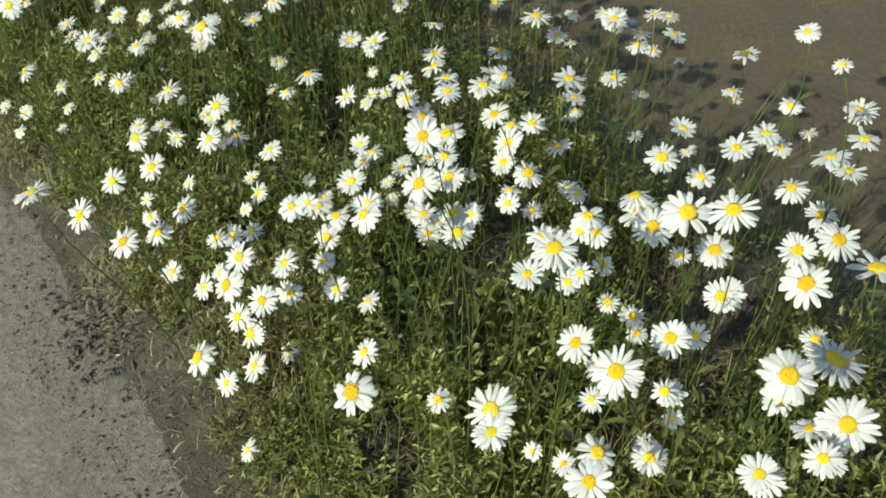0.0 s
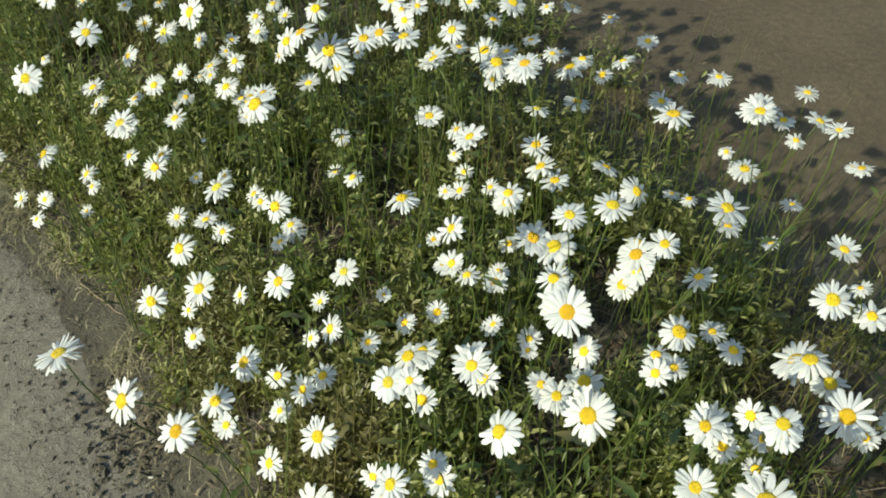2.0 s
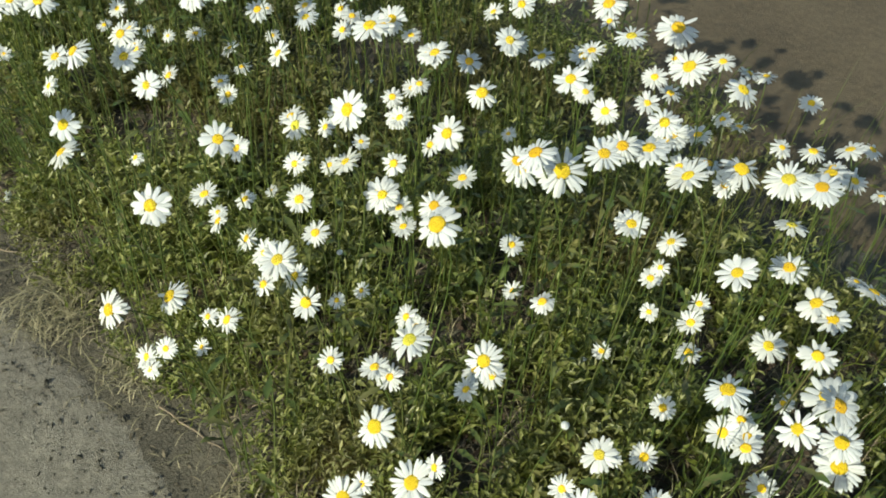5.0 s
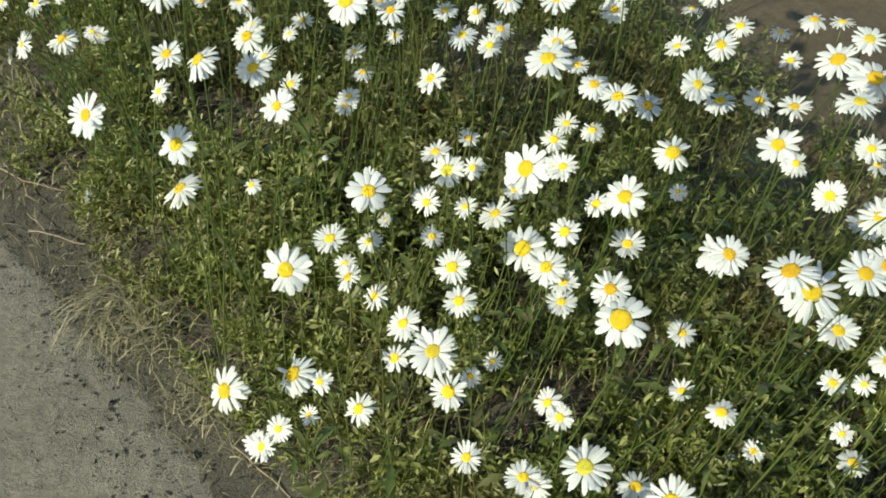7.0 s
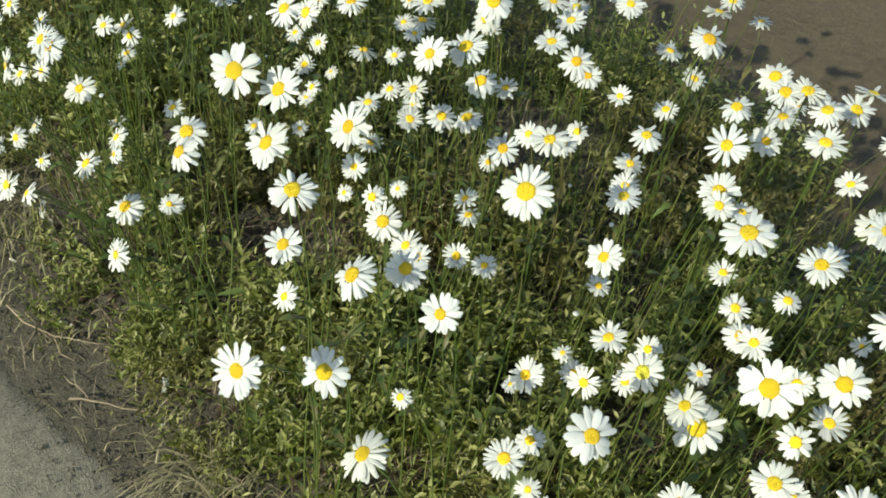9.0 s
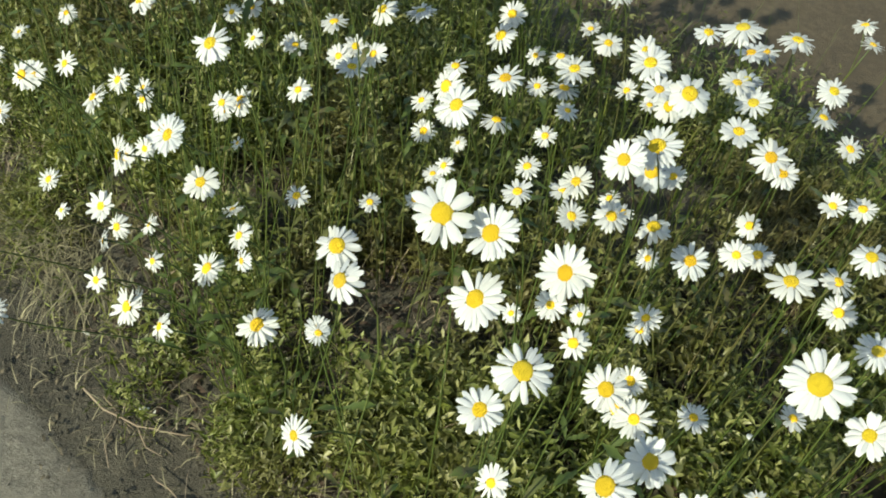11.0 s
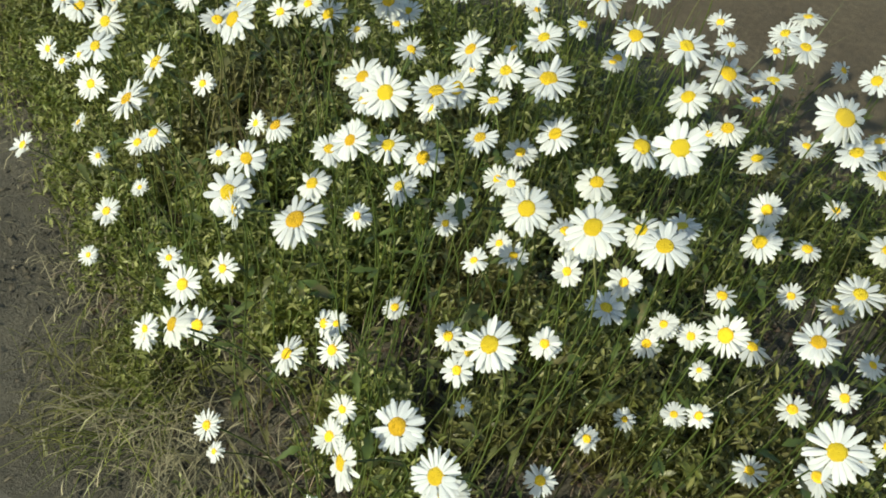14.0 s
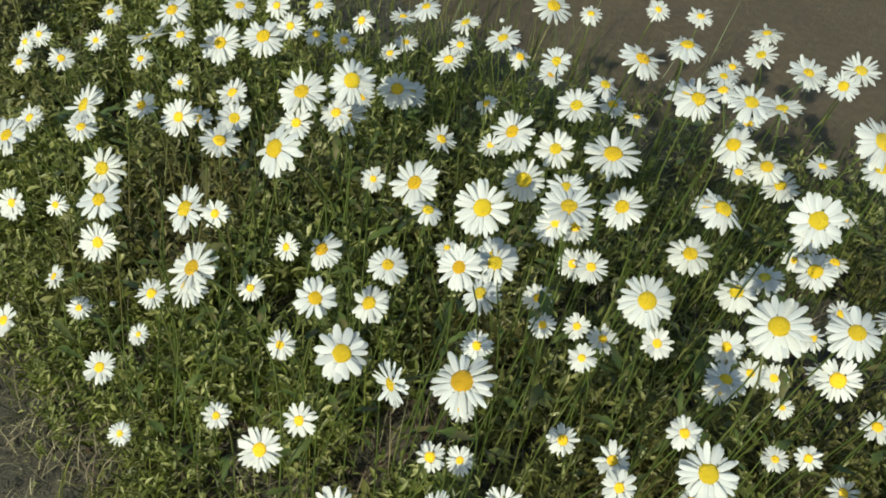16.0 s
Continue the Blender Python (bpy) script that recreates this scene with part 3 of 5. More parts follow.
daisy(-0.023, 0.769, 0.589, 0.048)
daisy(0.096, 0.971, 0.431, 0.050)
daisy(0.133, 0.998, 0.447, 0.042)

daisy(0.389, 1.232, 0.460, 0.043)
daisy(-0.678, 1.475, 0.623, 0.048)
daisy(-0.441, 1.457, 0.452, 0.038)
daisy(-0.239, 1.198, 0.602, 0.042)

daisy(-1.482, 2.264, 0.537, 0.042)
daisy(-1.399, 1.801, 0.357, 0.041)
daisy(-0.455, 1.598, 0.573, 0.044)
daisy(-0.377, 1.666, 0.589, 0.041)
daisy(-0.358, 1.660, 0.596, 0.040)
daisy(-0.242, 1.727, 0.523, 0.046)
daisy(-0.272, 1.569, 0.492, 0.044)
daisy(-0.311, 1.266, 0.536, 0.039)
daisy(-0.045, 1.338, 0.577, 0.044)
daisy(0.005, 1.089, 0.467, 0.040)
daisy(0.274, 1.179, 0.521, 0.052)
daisy(0.121, 0.731, 0.467, 0.040)
daisy(-0.024, 0.637, 0.627, 0.043)
daisy(-0.256, 0.970, 0.419, 0.038)
daisy(0.113, 0.595, 0.577, 0.052)
daisy(0.365, 0.712, 0.381, 0.048)
daisy(-0.055, 1.082, 0.433, 0.039)
daisy(0.295, 1.211, 0.498, 0.045)
daisy(0.507, 1.204, 0.442, 0.047)
daisy(0.605, 1.195, 0.347, 0.040)
daisy(0.687, 1.387, 0.383, 0.051)
daisy(0.663, 1.088, 0.410, 0.054)
daisy(0.600, 1.178, 0.359, 0.044)
daisy(0.571, 1.374, 0.259, 0.042)
daisy(0.266, 1.158, 0.529, 0.044)
daisy(0.417, 0.860, 0.526, 0.044)
daisy(0.315, 0.453, 0.552, 0.059)
daisy(0.320, 0.426, 0.420, 0.045)
daisy(0.238, 0.548, 0.491, 0.044)

daisy(0.409, 0.469, 0.450, 0.063)
daisy(0.304, 0.413, 0.450, 0.042)
daisy(0.376, 0.474, 0.436, 0.038)
daisy(0.426, 0.552, 0.450, 0.074)
daisy(0.380, 0.544, 0.390, 0.047)
daisy(0.525, 0.692, 0.450, 0.070)
daisy(0.139, 0.405, 0.450, 0.049)
daisy(0.383, 0.593, 0.527, 0.057)
daisy(0.423, 0.632, 0.553, 0.050)
daisy(0.377, 0.622, 0.547, 0.043)
daisy(0.166, 0.478, 0.385, 0.048)
daisy(0.169, 0.489, 0.512, 0.057)
daisy(0.272, 0.574, 0.647, 0.050)
daisy(0.314, 0.625, 0.472, 0.042)
daisy(0.479, 0.754, 0.549, 0.040)
daisy(0.047, 0.448, 0.469, 0.043)
daisy(0.496, 0.798, 0.441, 0.047)
daisy(0.473, 0.793, 0.541, 0.050)
daisy(0.263, 0.657, 0.571, 0.058)
daisy(0.051, 0.506, 0.423, 0.060)
daisy(0.150, 0.589, 0.434, 0.050)
daisy(0.588, 0.923, 0.472, 0.049)
daisy(0.463, 0.835, 0.457, 0.049)
daisy(0.362, 0.780, 0.395, 0.053)
daisy(0.396, 0.816, 0.559, 0.039)
daisy(0.367, 0.820, 0.534, 0.046)
daisy(-0.090, 0.477, 0.495, 0.051)
daisy(0.430, 0.867, 0.668, 0.031)
daisy(0.258, 0.739, 0.475, 0.055)
daisy(0.165, 0.692, 0.534, 0.041)
daisy(0.183, 0.711, 0.491, 0.041)
daisy(0.099, 0.667, 0.465, 0.043)
daisy(0.267, 0.794, 0.452, 0.043)
daisy(0.677, 1.104, 0.394, 0.055)
daisy(0.253, 0.821, 0.456, 0.052)
daisy(0.140, 0.756, 0.430, 0.050)
daisy(0.280, 0.878, 0.378, 0.061)
daisy(0.307, 0.910, 0.450, 0.051)
daisy(-0.086, 0.661, 0.564, 0.043)
daisy(-0.194, 0.590, 0.504, 0.037)
daisy(0.018, 0.755, 0.450, 0.044)
daisy(0.112, 0.833, 0.484, 0.046)
daisy(-0.023, 0.749, 0.487, 0.037)
daisy(-0.176, 0.641, 0.510, 0.038)
daisy(0.013, 0.793, 0.450, 0.042)
daisy(-0.245, 0.634, 0.482, 0.044)
daisy(0.170, 0.948, 0.554, 0.049)
daisy(0.068, 0.898, 0.531, 0.044)
daisy(-0.304, 0.632, 0.354, 0.052)
daisy(-0.186, 0.758, 0.492, 0.040)
daisy(-0.102, 0.844, 0.419, 0.046)
daisy(0.093, 0.995, 0.375, 0.046)
daisy(-0.259, 0.738, 0.424, 0.043)
daisy(0.102, 1.010, 0.435, 0.042)
daisy(0.058, 0.990, 0.517, 0.050)
daisy(0.089, 1.014, 0.517, 0.043)
daisy(0.006, 0.968, 0.521, 0.042)
daisy(0.009, 0.978, 0.361, 0.054)
daisy(0.290, 1.196, 0.402, 0.049)
daisy(-0.173, 0.849, 0.413, 0.045)
daisy(0.137, 1.099, 0.566, 0.050)
daisy(0.003, 0.988, 0.393, 0.045)
daisy(-0.383, 0.708, 0.479, 0.043)
daisy(-0.029, 0.986, 0.466, 0.047)
daisy(-0.127, 0.915, 0.549, 0.036)
daisy(-0.160, 0.911, 0.340, 0.049)
daisy(0.006, 1.037, 0.400, 0.060)
daisy(-0.428, 0.719, 0.512, 0.047)
daisy(-0.180, 0.945, 0.564, 0.040)
daisy(0.080, 1.140, 0.448, 0.041)
daisy(-0.348, 0.822, 0.433, 0.043)
daisy(-0.307, 0.869, 0.512, 0.039)
daisy(-0.014, 1.100, 0.481, 0.044)
daisy(-0.042, 1.138, 0.608, 0.043)
daisy(0.393, 1.468, 0.307, 0.053)
daisy(-0.014, 1.164, 0.465, 0.043)
daisy(-0.518, 0.789, 0.489, 0.050, 140, 14)
daisy(-0.105, 1.112, 0.517, 0.044)
daisy(-0.014, 1.193, 0.502, 0.040)
daisy(0.028, 1.229, 0.545, 0.046)
daisy(-0.037, 1.199, 0.564, 0.052)
daisy(0.125, 1.345, 0.481, 0.041)
daisy(0.223, 1.433, 0.348, 0.046)
daisy(-0.436, 0.962, 0.392, 0.047)
daisy(-0.069, 1.238, 0.545, 0.052)
daisy(-0.152, 1.187, 0.581, 0.049)
daisy(-0.120, 1.238, 0.432, 0.037)
daisy(-0.503, 0.964, 0.364, 0.046)
daisy(-0.357, 1.081, 0.422, 0.045)
daisy(-0.190, 1.211, 0.598, 0.045)
daisy(-0.471, 1.017, 0.406, 0.047)
daisy(-0.220, 1.205, 0.606, 0.039)
daisy(-0.160, 1.271, 0.430, 0.043)
daisy(-0.134, 1.299, 0.635, 0.046)
daisy(-0.313, 1.177, 0.622, 0.043)
daisy(-0.434, 1.099, 0.438, 0.048)
daisy(-0.129, 1.332, 0.536, 0.042)
daisy(-0.282, 1.184, 0.593, 0.056)
daisy(-0.077, 1.418, 0.450, 0.050)
daisy(-0.400, 1.226, 0.480, 0.059)
daisy(-0.293, 1.313, 0.484, 0.051)
daisy(-0.147, 1.461, 0.571, 0.044)
daisy(-0.400, 1.275, 0.462, 0.042)
daisy(0.133, 1.694, 0.160, 0.064)
daisy(-0.570, 1.173, 0.484, 0.047)
daisy(-0.221, 1.436, 0.525, 0.048)
daisy(-0.147, 1.503, 0.618, 0.036)
daisy(-0.174, 1.492, 0.598, 0.047)
daisy(-0.460, 1.303, 0.454, 0.042)
daisy(-0.175, 1.523, 0.510, 0.039)
daisy(-0.379, 1.382, 0.483, 0.048)
daisy(-0.335, 1.415, 0.520, 0.047)
daisy(0.001, 1.680, 0.450, 0.072)
daisy(-0.693, 1.175, 0.427, 0.046)
daisy(-0.745, 1.141, 0.447, 0.045)
daisy(-0.497, 1.330, 0.559, 0.051)
daisy(-0.701, 1.220, 0.520, 0.047)
daisy(-0.285, 1.541, 0.515, 0.042)
daisy(-0.272, 1.554, 0.561, 0.038)
daisy(-0.464, 1.414, 0.353, 0.060)
daisy(-0.391, 1.473, 0.540, 0.043)
daisy(-0.225, 1.601, 0.450, 0.042)
daisy(-0.507, 1.393, 0.430, 0.043)
daisy(-0.341, 1.518, 0.497, 0.037)
daisy(-0.638, 1.300, 0.543, 0.043)
daisy(-0.565, 1.390, 0.491, 0.039)
daisy(-0.472, 1.478, 0.576, 0.051)
daisy(-0.391, 1.581, 0.472, 0.042)
daisy(0.002, 1.901, 0.394, 0.047)
daisy(-0.806, 1.293, 0.533, 0.042)
daisy(-0.444, 1.594, 0.515, 0.045)
daisy(-0.589, 1.489, 0.529, 0.039)
daisy(-0.369, 1.671, 0.519, 0.038)
daisy(-0.347, 1.696, 0.534, 0.039)
daisy(-0.558, 1.559, 0.539, 0.037)
daisy(-0.742, 1.425, 0.526, 0.038)
daisy(-0.416, 1.676, 0.561, 0.039)
daisy(-0.343, 1.750, 0.549, 0.045)
daisy(-0.838, 1.386, 0.498, 0.045)
daisy(-0.897, 1.343, 0.565, 0.044)
daisy(-0.771, 1.460, 0.544, 0.038)
daisy(-0.816, 1.429, 0.572, 0.044)
daisy(-0.500, 1.682, 0.514, 0.040)
daisy(-0.629, 1.606, 0.568, 0.041)
daisy(-0.434, 1.753, 0.592, 0.048)
daisy(-0.790, 1.522, 0.537, 0.039)
daisy(-0.390, 1.843, 0.572, 0.039)
daisy(-0.866, 1.499, 0.597, 0.045)
daisy(-0.364, 1.876, 0.592, 0.035)
daisy(-0.401, 1.876, 0.603, 0.033)
daisy(-0.881, 1.523, 0.503, 0.040)
daisy(-0.647, 1.721, 0.456, 0.042)
daisy(-0.822, 1.591, 0.589, 0.047)
daisy(-0.541, 1.806, 0.501, 0.037)
daisy(-0.893, 1.562, 0.592, 0.047)
daisy(-0.555, 1.817, 0.513, 0.046)
daisy(-0.489, 1.870, 0.561, 0.037)
daisy(-1.019, 1.489, 0.524, 0.031, 215, 55)
daisy(-0.691, 1.737, 0.488, 0.040)
daisy(-0.883, 1.598, 0.623, 0.044)
daisy(-0.581, 1.852, 0.516, 0.042)
daisy(-0.920, 1.601, 0.639, 0.050)
daisy(-0.738, 1.751, 0.561, 0.043)
daisy(-0.695, 1.786, 0.549, 0.050)
daisy(-1.031, 1.534, 0.248, 0.020, 180, 80)
daisy(-0.547, 1.906, 0.513, 0.042)
daisy(-0.664, 1.825, 0.583, 0.048)
daisy(-0.663, 1.841, 0.463, 0.045)
daisy(-0.574, 1.909, 0.537, 0.039)
daisy(-0.665, 1.855, 0.543, 0.039)
daisy(-0.521, 1.983, 0.487, 0.040)
daisy(-0.573, 1.948, 0.581, 0.050)
daisy(-0.993, 1.644, 0.507, 0.046)
daisy(-0.747, 1.830, 0.455, 0.039)
daisy(-0.645, 1.936, 0.502, 0.042)
daisy(-0.383, 2.140, 0.444, 0.054)
daisy(-0.467, 2.095, 0.450, 0.042)
daisy(-0.572, 2.021, 0.525, 0.037)
daisy(-0.998, 1.703, 0.484, 0.048)
daisy(-0.894, 1.785, 0.588, 0.044)
daisy(-0.646, 1.982, 0.505, 0.052)
daisy(-1.074, 1.676, 0.395, 0.045)
daisy(-0.382, 2.206, 0.378, 0.047)
daisy(-0.617, 2.075, 0.457, 0.044)
daisy(-0.825, 1.923, 0.517, 0.042)
daisy(-1.093, 1.735, 0.420, 0.027, 210, 65)
daisy(-0.721, 2.022, 0.462, 0.050)
daisy(-0.666, 2.085, 0.459, 0.040)
daisy(-1.154, 1.783, 0.539, 0.041)
daisy(-1.008, 1.901, 0.651, 0.041)
daisy(-1.138, 1.804, 0.459, 0.039)
daisy(-0.634, 2.189, 0.469, 0.046)
daisy(-0.715, 2.149, 0.534, 0.043)
daisy(-0.807, 2.084, 0.462, 0.046)
daisy(-1.121, 1.857, 0.589, 0.042)
daisy(-0.762, 2.133, 0.590, 0.061)
daisy(-1.053, 1.921, 0.644, 0.046)
daisy(-0.992, 1.973, 0.484, 0.038)
daisy(-1.246, 1.790, 0.382, 0.026, 185, 78)
daisy(-0.980, 1.992, 0.660, 0.044)
daisy(-1.177, 1.847, 0.487, 0.044)
daisy(-1.218, 1.820, 0.478, 0.042, 200, 70)
daisy(-0.913, 2.054, 0.510, 0.040)
daisy(-1.239, 1.815, 0.249, 0.031, 200, 75)
daisy(-0.959, 2.037, 0.520, 0.041)
daisy(-0.556, 2.363, 0.494, 0.052)
daisy(-0.782, 2.198, 0.474, 0.045)
daisy(-0.582, 2.354, 0.478, 0.044)
daisy(-0.847, 2.172, 0.535, 0.043)
daisy(-0.964, 2.091, 0.573, 0.048)
daisy(-1.004, 2.064, 0.550, 0.041)
daisy(-1.075, 2.016, 0.560, 0.049)
daisy(-0.749, 2.269, 0.573, 0.046)
daisy(-0.990, 2.093, 0.427, 0.036)
daisy(-0.774, 2.256, 0.537, 0.049)
daisy(-0.935, 2.146, 0.645, 0.044)
daisy(-0.899, 2.177, 0.566, 0.047)
daisy(-1.341, 1.881, 0.561, 0.036)
daisy(-1.261, 1.949, 0.603, 0.047)
daisy(-0.977, 2.163, 0.640, 0.043)
daisy(-1.162, 2.037, 0.660, 0.041)
daisy(-1.031, 2.140, 0.538, 0.045)
daisy(-0.710, 2.384, 0.515, 0.043)
daisy(-0.792, 2.342, 0.520, 0.038)
daisy(-0.652, 2.449, 0.501, 0.045)
daisy(-1.306, 1.958, 0.600, 0.033, 195, 80)
daisy(-1.046, 2.161, 0.587, 0.055)
daisy(-0.943, 2.245, 0.639, 0.041)
daisy(-1.194, 2.061, 0.580, 0.037)
daisy(-1.104, 2.135, 0.531, 0.038)
daisy(-1.097, 2.142, 0.571, 0.036)
daisy(-1.226, 2.057, 0.586, 0.037)
daisy(-0.991, 2.240, 0.630, 0.047)
daisy(-1.179, 2.099, 0.494, 0.039)
daisy(-1.199, 2.093, 0.610, 0.047)
daisy(-1.157, 2.127, 0.507, 0.042)
daisy(-1.131, 2.158, 0.570, 0.042)
daisy(-0.704, 2.482, 0.380, 0.074)
daisy(-1.323, 2.020, 0.553, 0.043)
daisy(-1.079, 2.203, 0.561, 0.040)
daisy(-0.991, 2.284, 0.568, 0.035)
daisy(-1.036, 2.256, 0.567, 0.042)
daisy(-1.113, 2.232, 0.562, 0.047)
daisy(-1.217, 2.157, 0.548, 0.031)
daisy(-1.045, 2.301, 0.589, 0.032)
daisy(-1.249, 2.154, 0.485, 0.039)
daisy(-1.266, 2.146, 0.443, 0.041)
daisy(-1.034, 2.323, 0.556, 0.029)
daisy(-1.324, 2.113, 0.504, 0.038)
daisy(-1.220, 2.191, 0.549, 0.049)
daisy(-1.305, 2.180, 0.489, 0.039)
daisy(-1.418, 2.101, 0.576, 0.043)
daisy(-0.989, 2.432, 0.569, 0.049)
daisy(-1.068, 2.384, 0.563, 0.041)
daisy(-1.342, 2.201, 0.596, 0.049)
daisy(-1.262, 2.272, 0.605, 0.047)
daisy(-1.197, 2.338, 0.541, 0.045)
daisy(-1.174, 2.359, 0.517, 0.037)
daisy(-1.260, 2.297, 0.546, 0.044)
daisy(-1.307, 2.272, 0.597, 0.046)
daisy(-1.418, 2.197, 0.543, 0.045)
daisy(-1.075, 2.476, 0.525, 0.038)
daisy(-1.131, 2.464, 0.556, 0.036)
daisy(-1.487, 2.236, 0.527, 0.041)
daisy(-1.360, 2.350, 0.511, 0.038)
daisy(-1.311, 2.488, 0.513, 0.052)
daisy(-1.495, 2.351, 0.540, 0.046)
daisy(-1.357, 2.505, 0.496, 0.051)
daisy(-1.432, 2.455, 0.542, 0.042)
daisy(-1.216, 2.648, 0.450, 0.042)
daisy(-1.585, 2.429, 0.450, 0.046)
daisy(-1.318, 2.656, 0.450, 0.044)
daisy(-1.403, 2.653, 0.450, 0.048)
daisy(-1.642, 2.606, 0.318, 0.054)


# ---- the lesser daisies ----
class Bag(list):
    def at(self, *place):
        self.append(place)


lesser = Bag()
lesser.at(0.371, 0.430, 0.450, 0.041)
lesser.at(0.434, 0.608, 0.415, 0.039)
lesser.at(0.233, 0.499, 0.341, 0.044)
lesser.at(0.234, 0.501, 0.461, 0.035)
lesser.at(0.290, 0.591, 0.281, 0.029)
lesser.at(0.284, 0.590, 0.444, 0.033)
lesser.at(0.163, 0.531, 0.407, 0.034)
lesser.at(0.409, 0.731, 0.706, 0.022)
lesser.at(0.150, 0.545, 0.252, 0.033)
lesser.at(0.300, 0.669, 0.105, 0.033)
lesser.at(0.111, 0.553, 0.267, 0.026)
lesser.at(0.191, 0.621, 0.347, 0.037)
lesser.at(0.243, 0.692, 0.362, 0.037)
lesser.at(0.426, 0.829, 0.528, 0.032)
lesser.at(0.263, 0.718, 0.298, 0.033)
lesser.at(0.308, 0.759, 0.405, 0.033)
lesser.at(0.146, 0.658, 0.461, 0.032)
lesser.at(-0.006, 0.573, 0.348, 0.034)
lesser.at(0.217, 0.778, 0.369, 0.032)
lesser.at(0.171, 0.748, 0.460, 0.035)
lesser.at(0.526, 1.037, 0.450, 0.036)
lesser.at(0.376, 0.927, 0.402, 0.043)
lesser.at(0.603, 1.097, 0.356, 0.032)
lesser.at(-0.091, 0.595, 0.410, 0.037)
lesser.at(-0.085, 0.621, 0.469, 0.030)
lesser.at(0.180, 0.841, 0.444, 0.035)
lesser.at(0.363, 1.014, 0.426, 0.043)
lesser.at(0.086, 0.812, 0.472, 0.034)
lesser.at(0.122, 0.839, 0.413, 0.032)
lesser.at(0.179, 0.897, 0.405, 0.034)
lesser.at(-0.228, 0.610, 0.365, 0.041)
lesser.at(0.283, 1.000, 0.620, 0.029)
lesser.at(-0.234, 0.614, 0.450, 0.035)
lesser.at(-0.135, 0.706, 0.399, 0.038)
lesser.at(-0.199, 0.666, 0.323, 0.033)
lesser.at(-0.094, 0.770, 0.485, 0.040)
lesser.at(-0.187, 0.681, 0.418, 0.033)
lesser.at(-0.236, 0.646, 0.383, 0.042)
lesser.at(0.167, 0.952, 0.439, 0.041)
lesser.at(-0.020, 0.818, 0.390, 0.038)
lesser.at(0.303, 1.064, 0.455, 0.031)
lesser.at(-0.276, 0.629, 0.150, 0.037)
lesser.at(-0.278, 0.633, 0.300, 0.037)
lesser.at(0.319, 1.104, 0.346, 0.028)
lesser.at(-0.204, 0.719, 0.380, 0.030)
lesser.at(0.041, 0.918, 0.336, 0.045)
lesser.at(-0.156, 0.800, 0.400, 0.038)
lesser.at(0.349, 1.201, 0.450, 0.031)
lesser.at(-0.077, 0.889, 0.422, 0.025)
lesser.at(0.327, 1.212, 0.476, 0.035)
lesser.at(-0.316, 0.738, 0.369, 0.039)
lesser.at(0.399, 1.316, 0.450, 0.039)
lesser.at(0.638, 1.504, 0.153, 0.032)
lesser.at(-0.011, 1.027, 0.220, 0.040)
lesser.at(-0.290, 0.822, 0.384, 0.037)
lesser.at(-0.367, 0.770, 0.437, 0.040)
lesser.at(0.243, 1.244, 0.300, 0.031)
lesser.at(-0.275, 0.861, 0.356, 0.036)
lesser.at(-0.225, 0.907, 0.362, 0.032)
lesser.at(-0.066, 1.028, 0.340, 0.036)
lesser.at(-0.184, 0.959, 0.336, 0.033)
lesser.at(0.046, 1.132, 0.240, 0.029)
lesser.at(-0.386, 0.814, 0.320, 0.035)
lesser.at(-0.268, 0.904, 0.390, 0.037)
lesser.at(-0.341, 0.875, 0.258, 0.033)
lesser.at(0.340, 1.390, 0.277, 0.029)
lesser.at(-0.338, 0.888, 0.316, 0.034)
lesser.at(-0.301, 0.934, 0.333, 0.026)
lesser.at(0.260, 1.368, 0.200, 0.032)
lesser.at(-0.288, 0.958, 0.376, 0.030)
lesser.at(-0.215, 1.018, 0.322, 0.023)
lesser.at(-0.144, 1.075, 0.219, 0.038)
lesser.at(0.522, 1.582, 0.203, 0.029)
lesser.at(-0.135, 1.093, 0.301, 0.033)
lesser.at(0.313, 1.447, 0.388, 0.043)
lesser.at(0.244, 1.396, 0.352, 0.029)
lesser.at(-0.115, 1.140, 0.402, 0.033)
lesser.at(0.091, 1.313, 0.478, 0.032)
lesser.at(-0.068, 1.215, 0.343, 0.030)
lesser.at(0.060, 1.320, 0.500, 0.036)
lesser.at(-0.028, 1.259, 0.180, 0.040)
lesser.at(0.257, 1.473, 0.373, 0.037)
lesser.at(0.015, 1.314, 0.511, 0.029)
lesser.at(-0.071, 1.255, 0.506, 0.031)
lesser.at(-0.469, 0.972, 0.282, 0.031)
lesser.at(-0.409, 1.018, 0.317, 0.030)
lesser.at(-0.123, 1.237, 0.388, 0.026)
lesser.at(-0.344, 1.093, 0.377, 0.032)
lesser.at(-0.106, 1.287, 0.311, 0.033)
lesser.at(-0.154, 1.264, 0.182, 0.029)
lesser.at(-0.368, 1.109, 0.328, 0.033)
lesser.at(-0.488, 1.023, 0.277, 0.028)
lesser.at(-0.353, 1.141, 0.320, 0.042)
lesser.at(-0.271, 1.204, 0.368, 0.034)
lesser.at(-0.175, 1.283, 0.600, 0.029)
lesser.at(-0.118, 1.339, 0.505, 0.028)
lesser.at(-0.003, 1.441, 0.456, 0.030)
lesser.at(-0.042, 1.416, 0.450, 0.038)
lesser.at(0.232, 1.625, 0.345, 0.040)
lesser.at(0.055, 1.496, 0.400, 0.032)
lesser.at(-0.301, 1.237, 0.350, 0.028)
lesser.at(-0.455, 1.134, 0.321, 0.036)
lesser.at(-0.472, 1.127, 0.352, 0.037)
lesser.at(-0.003, 1.493, 0.512, 0.036)
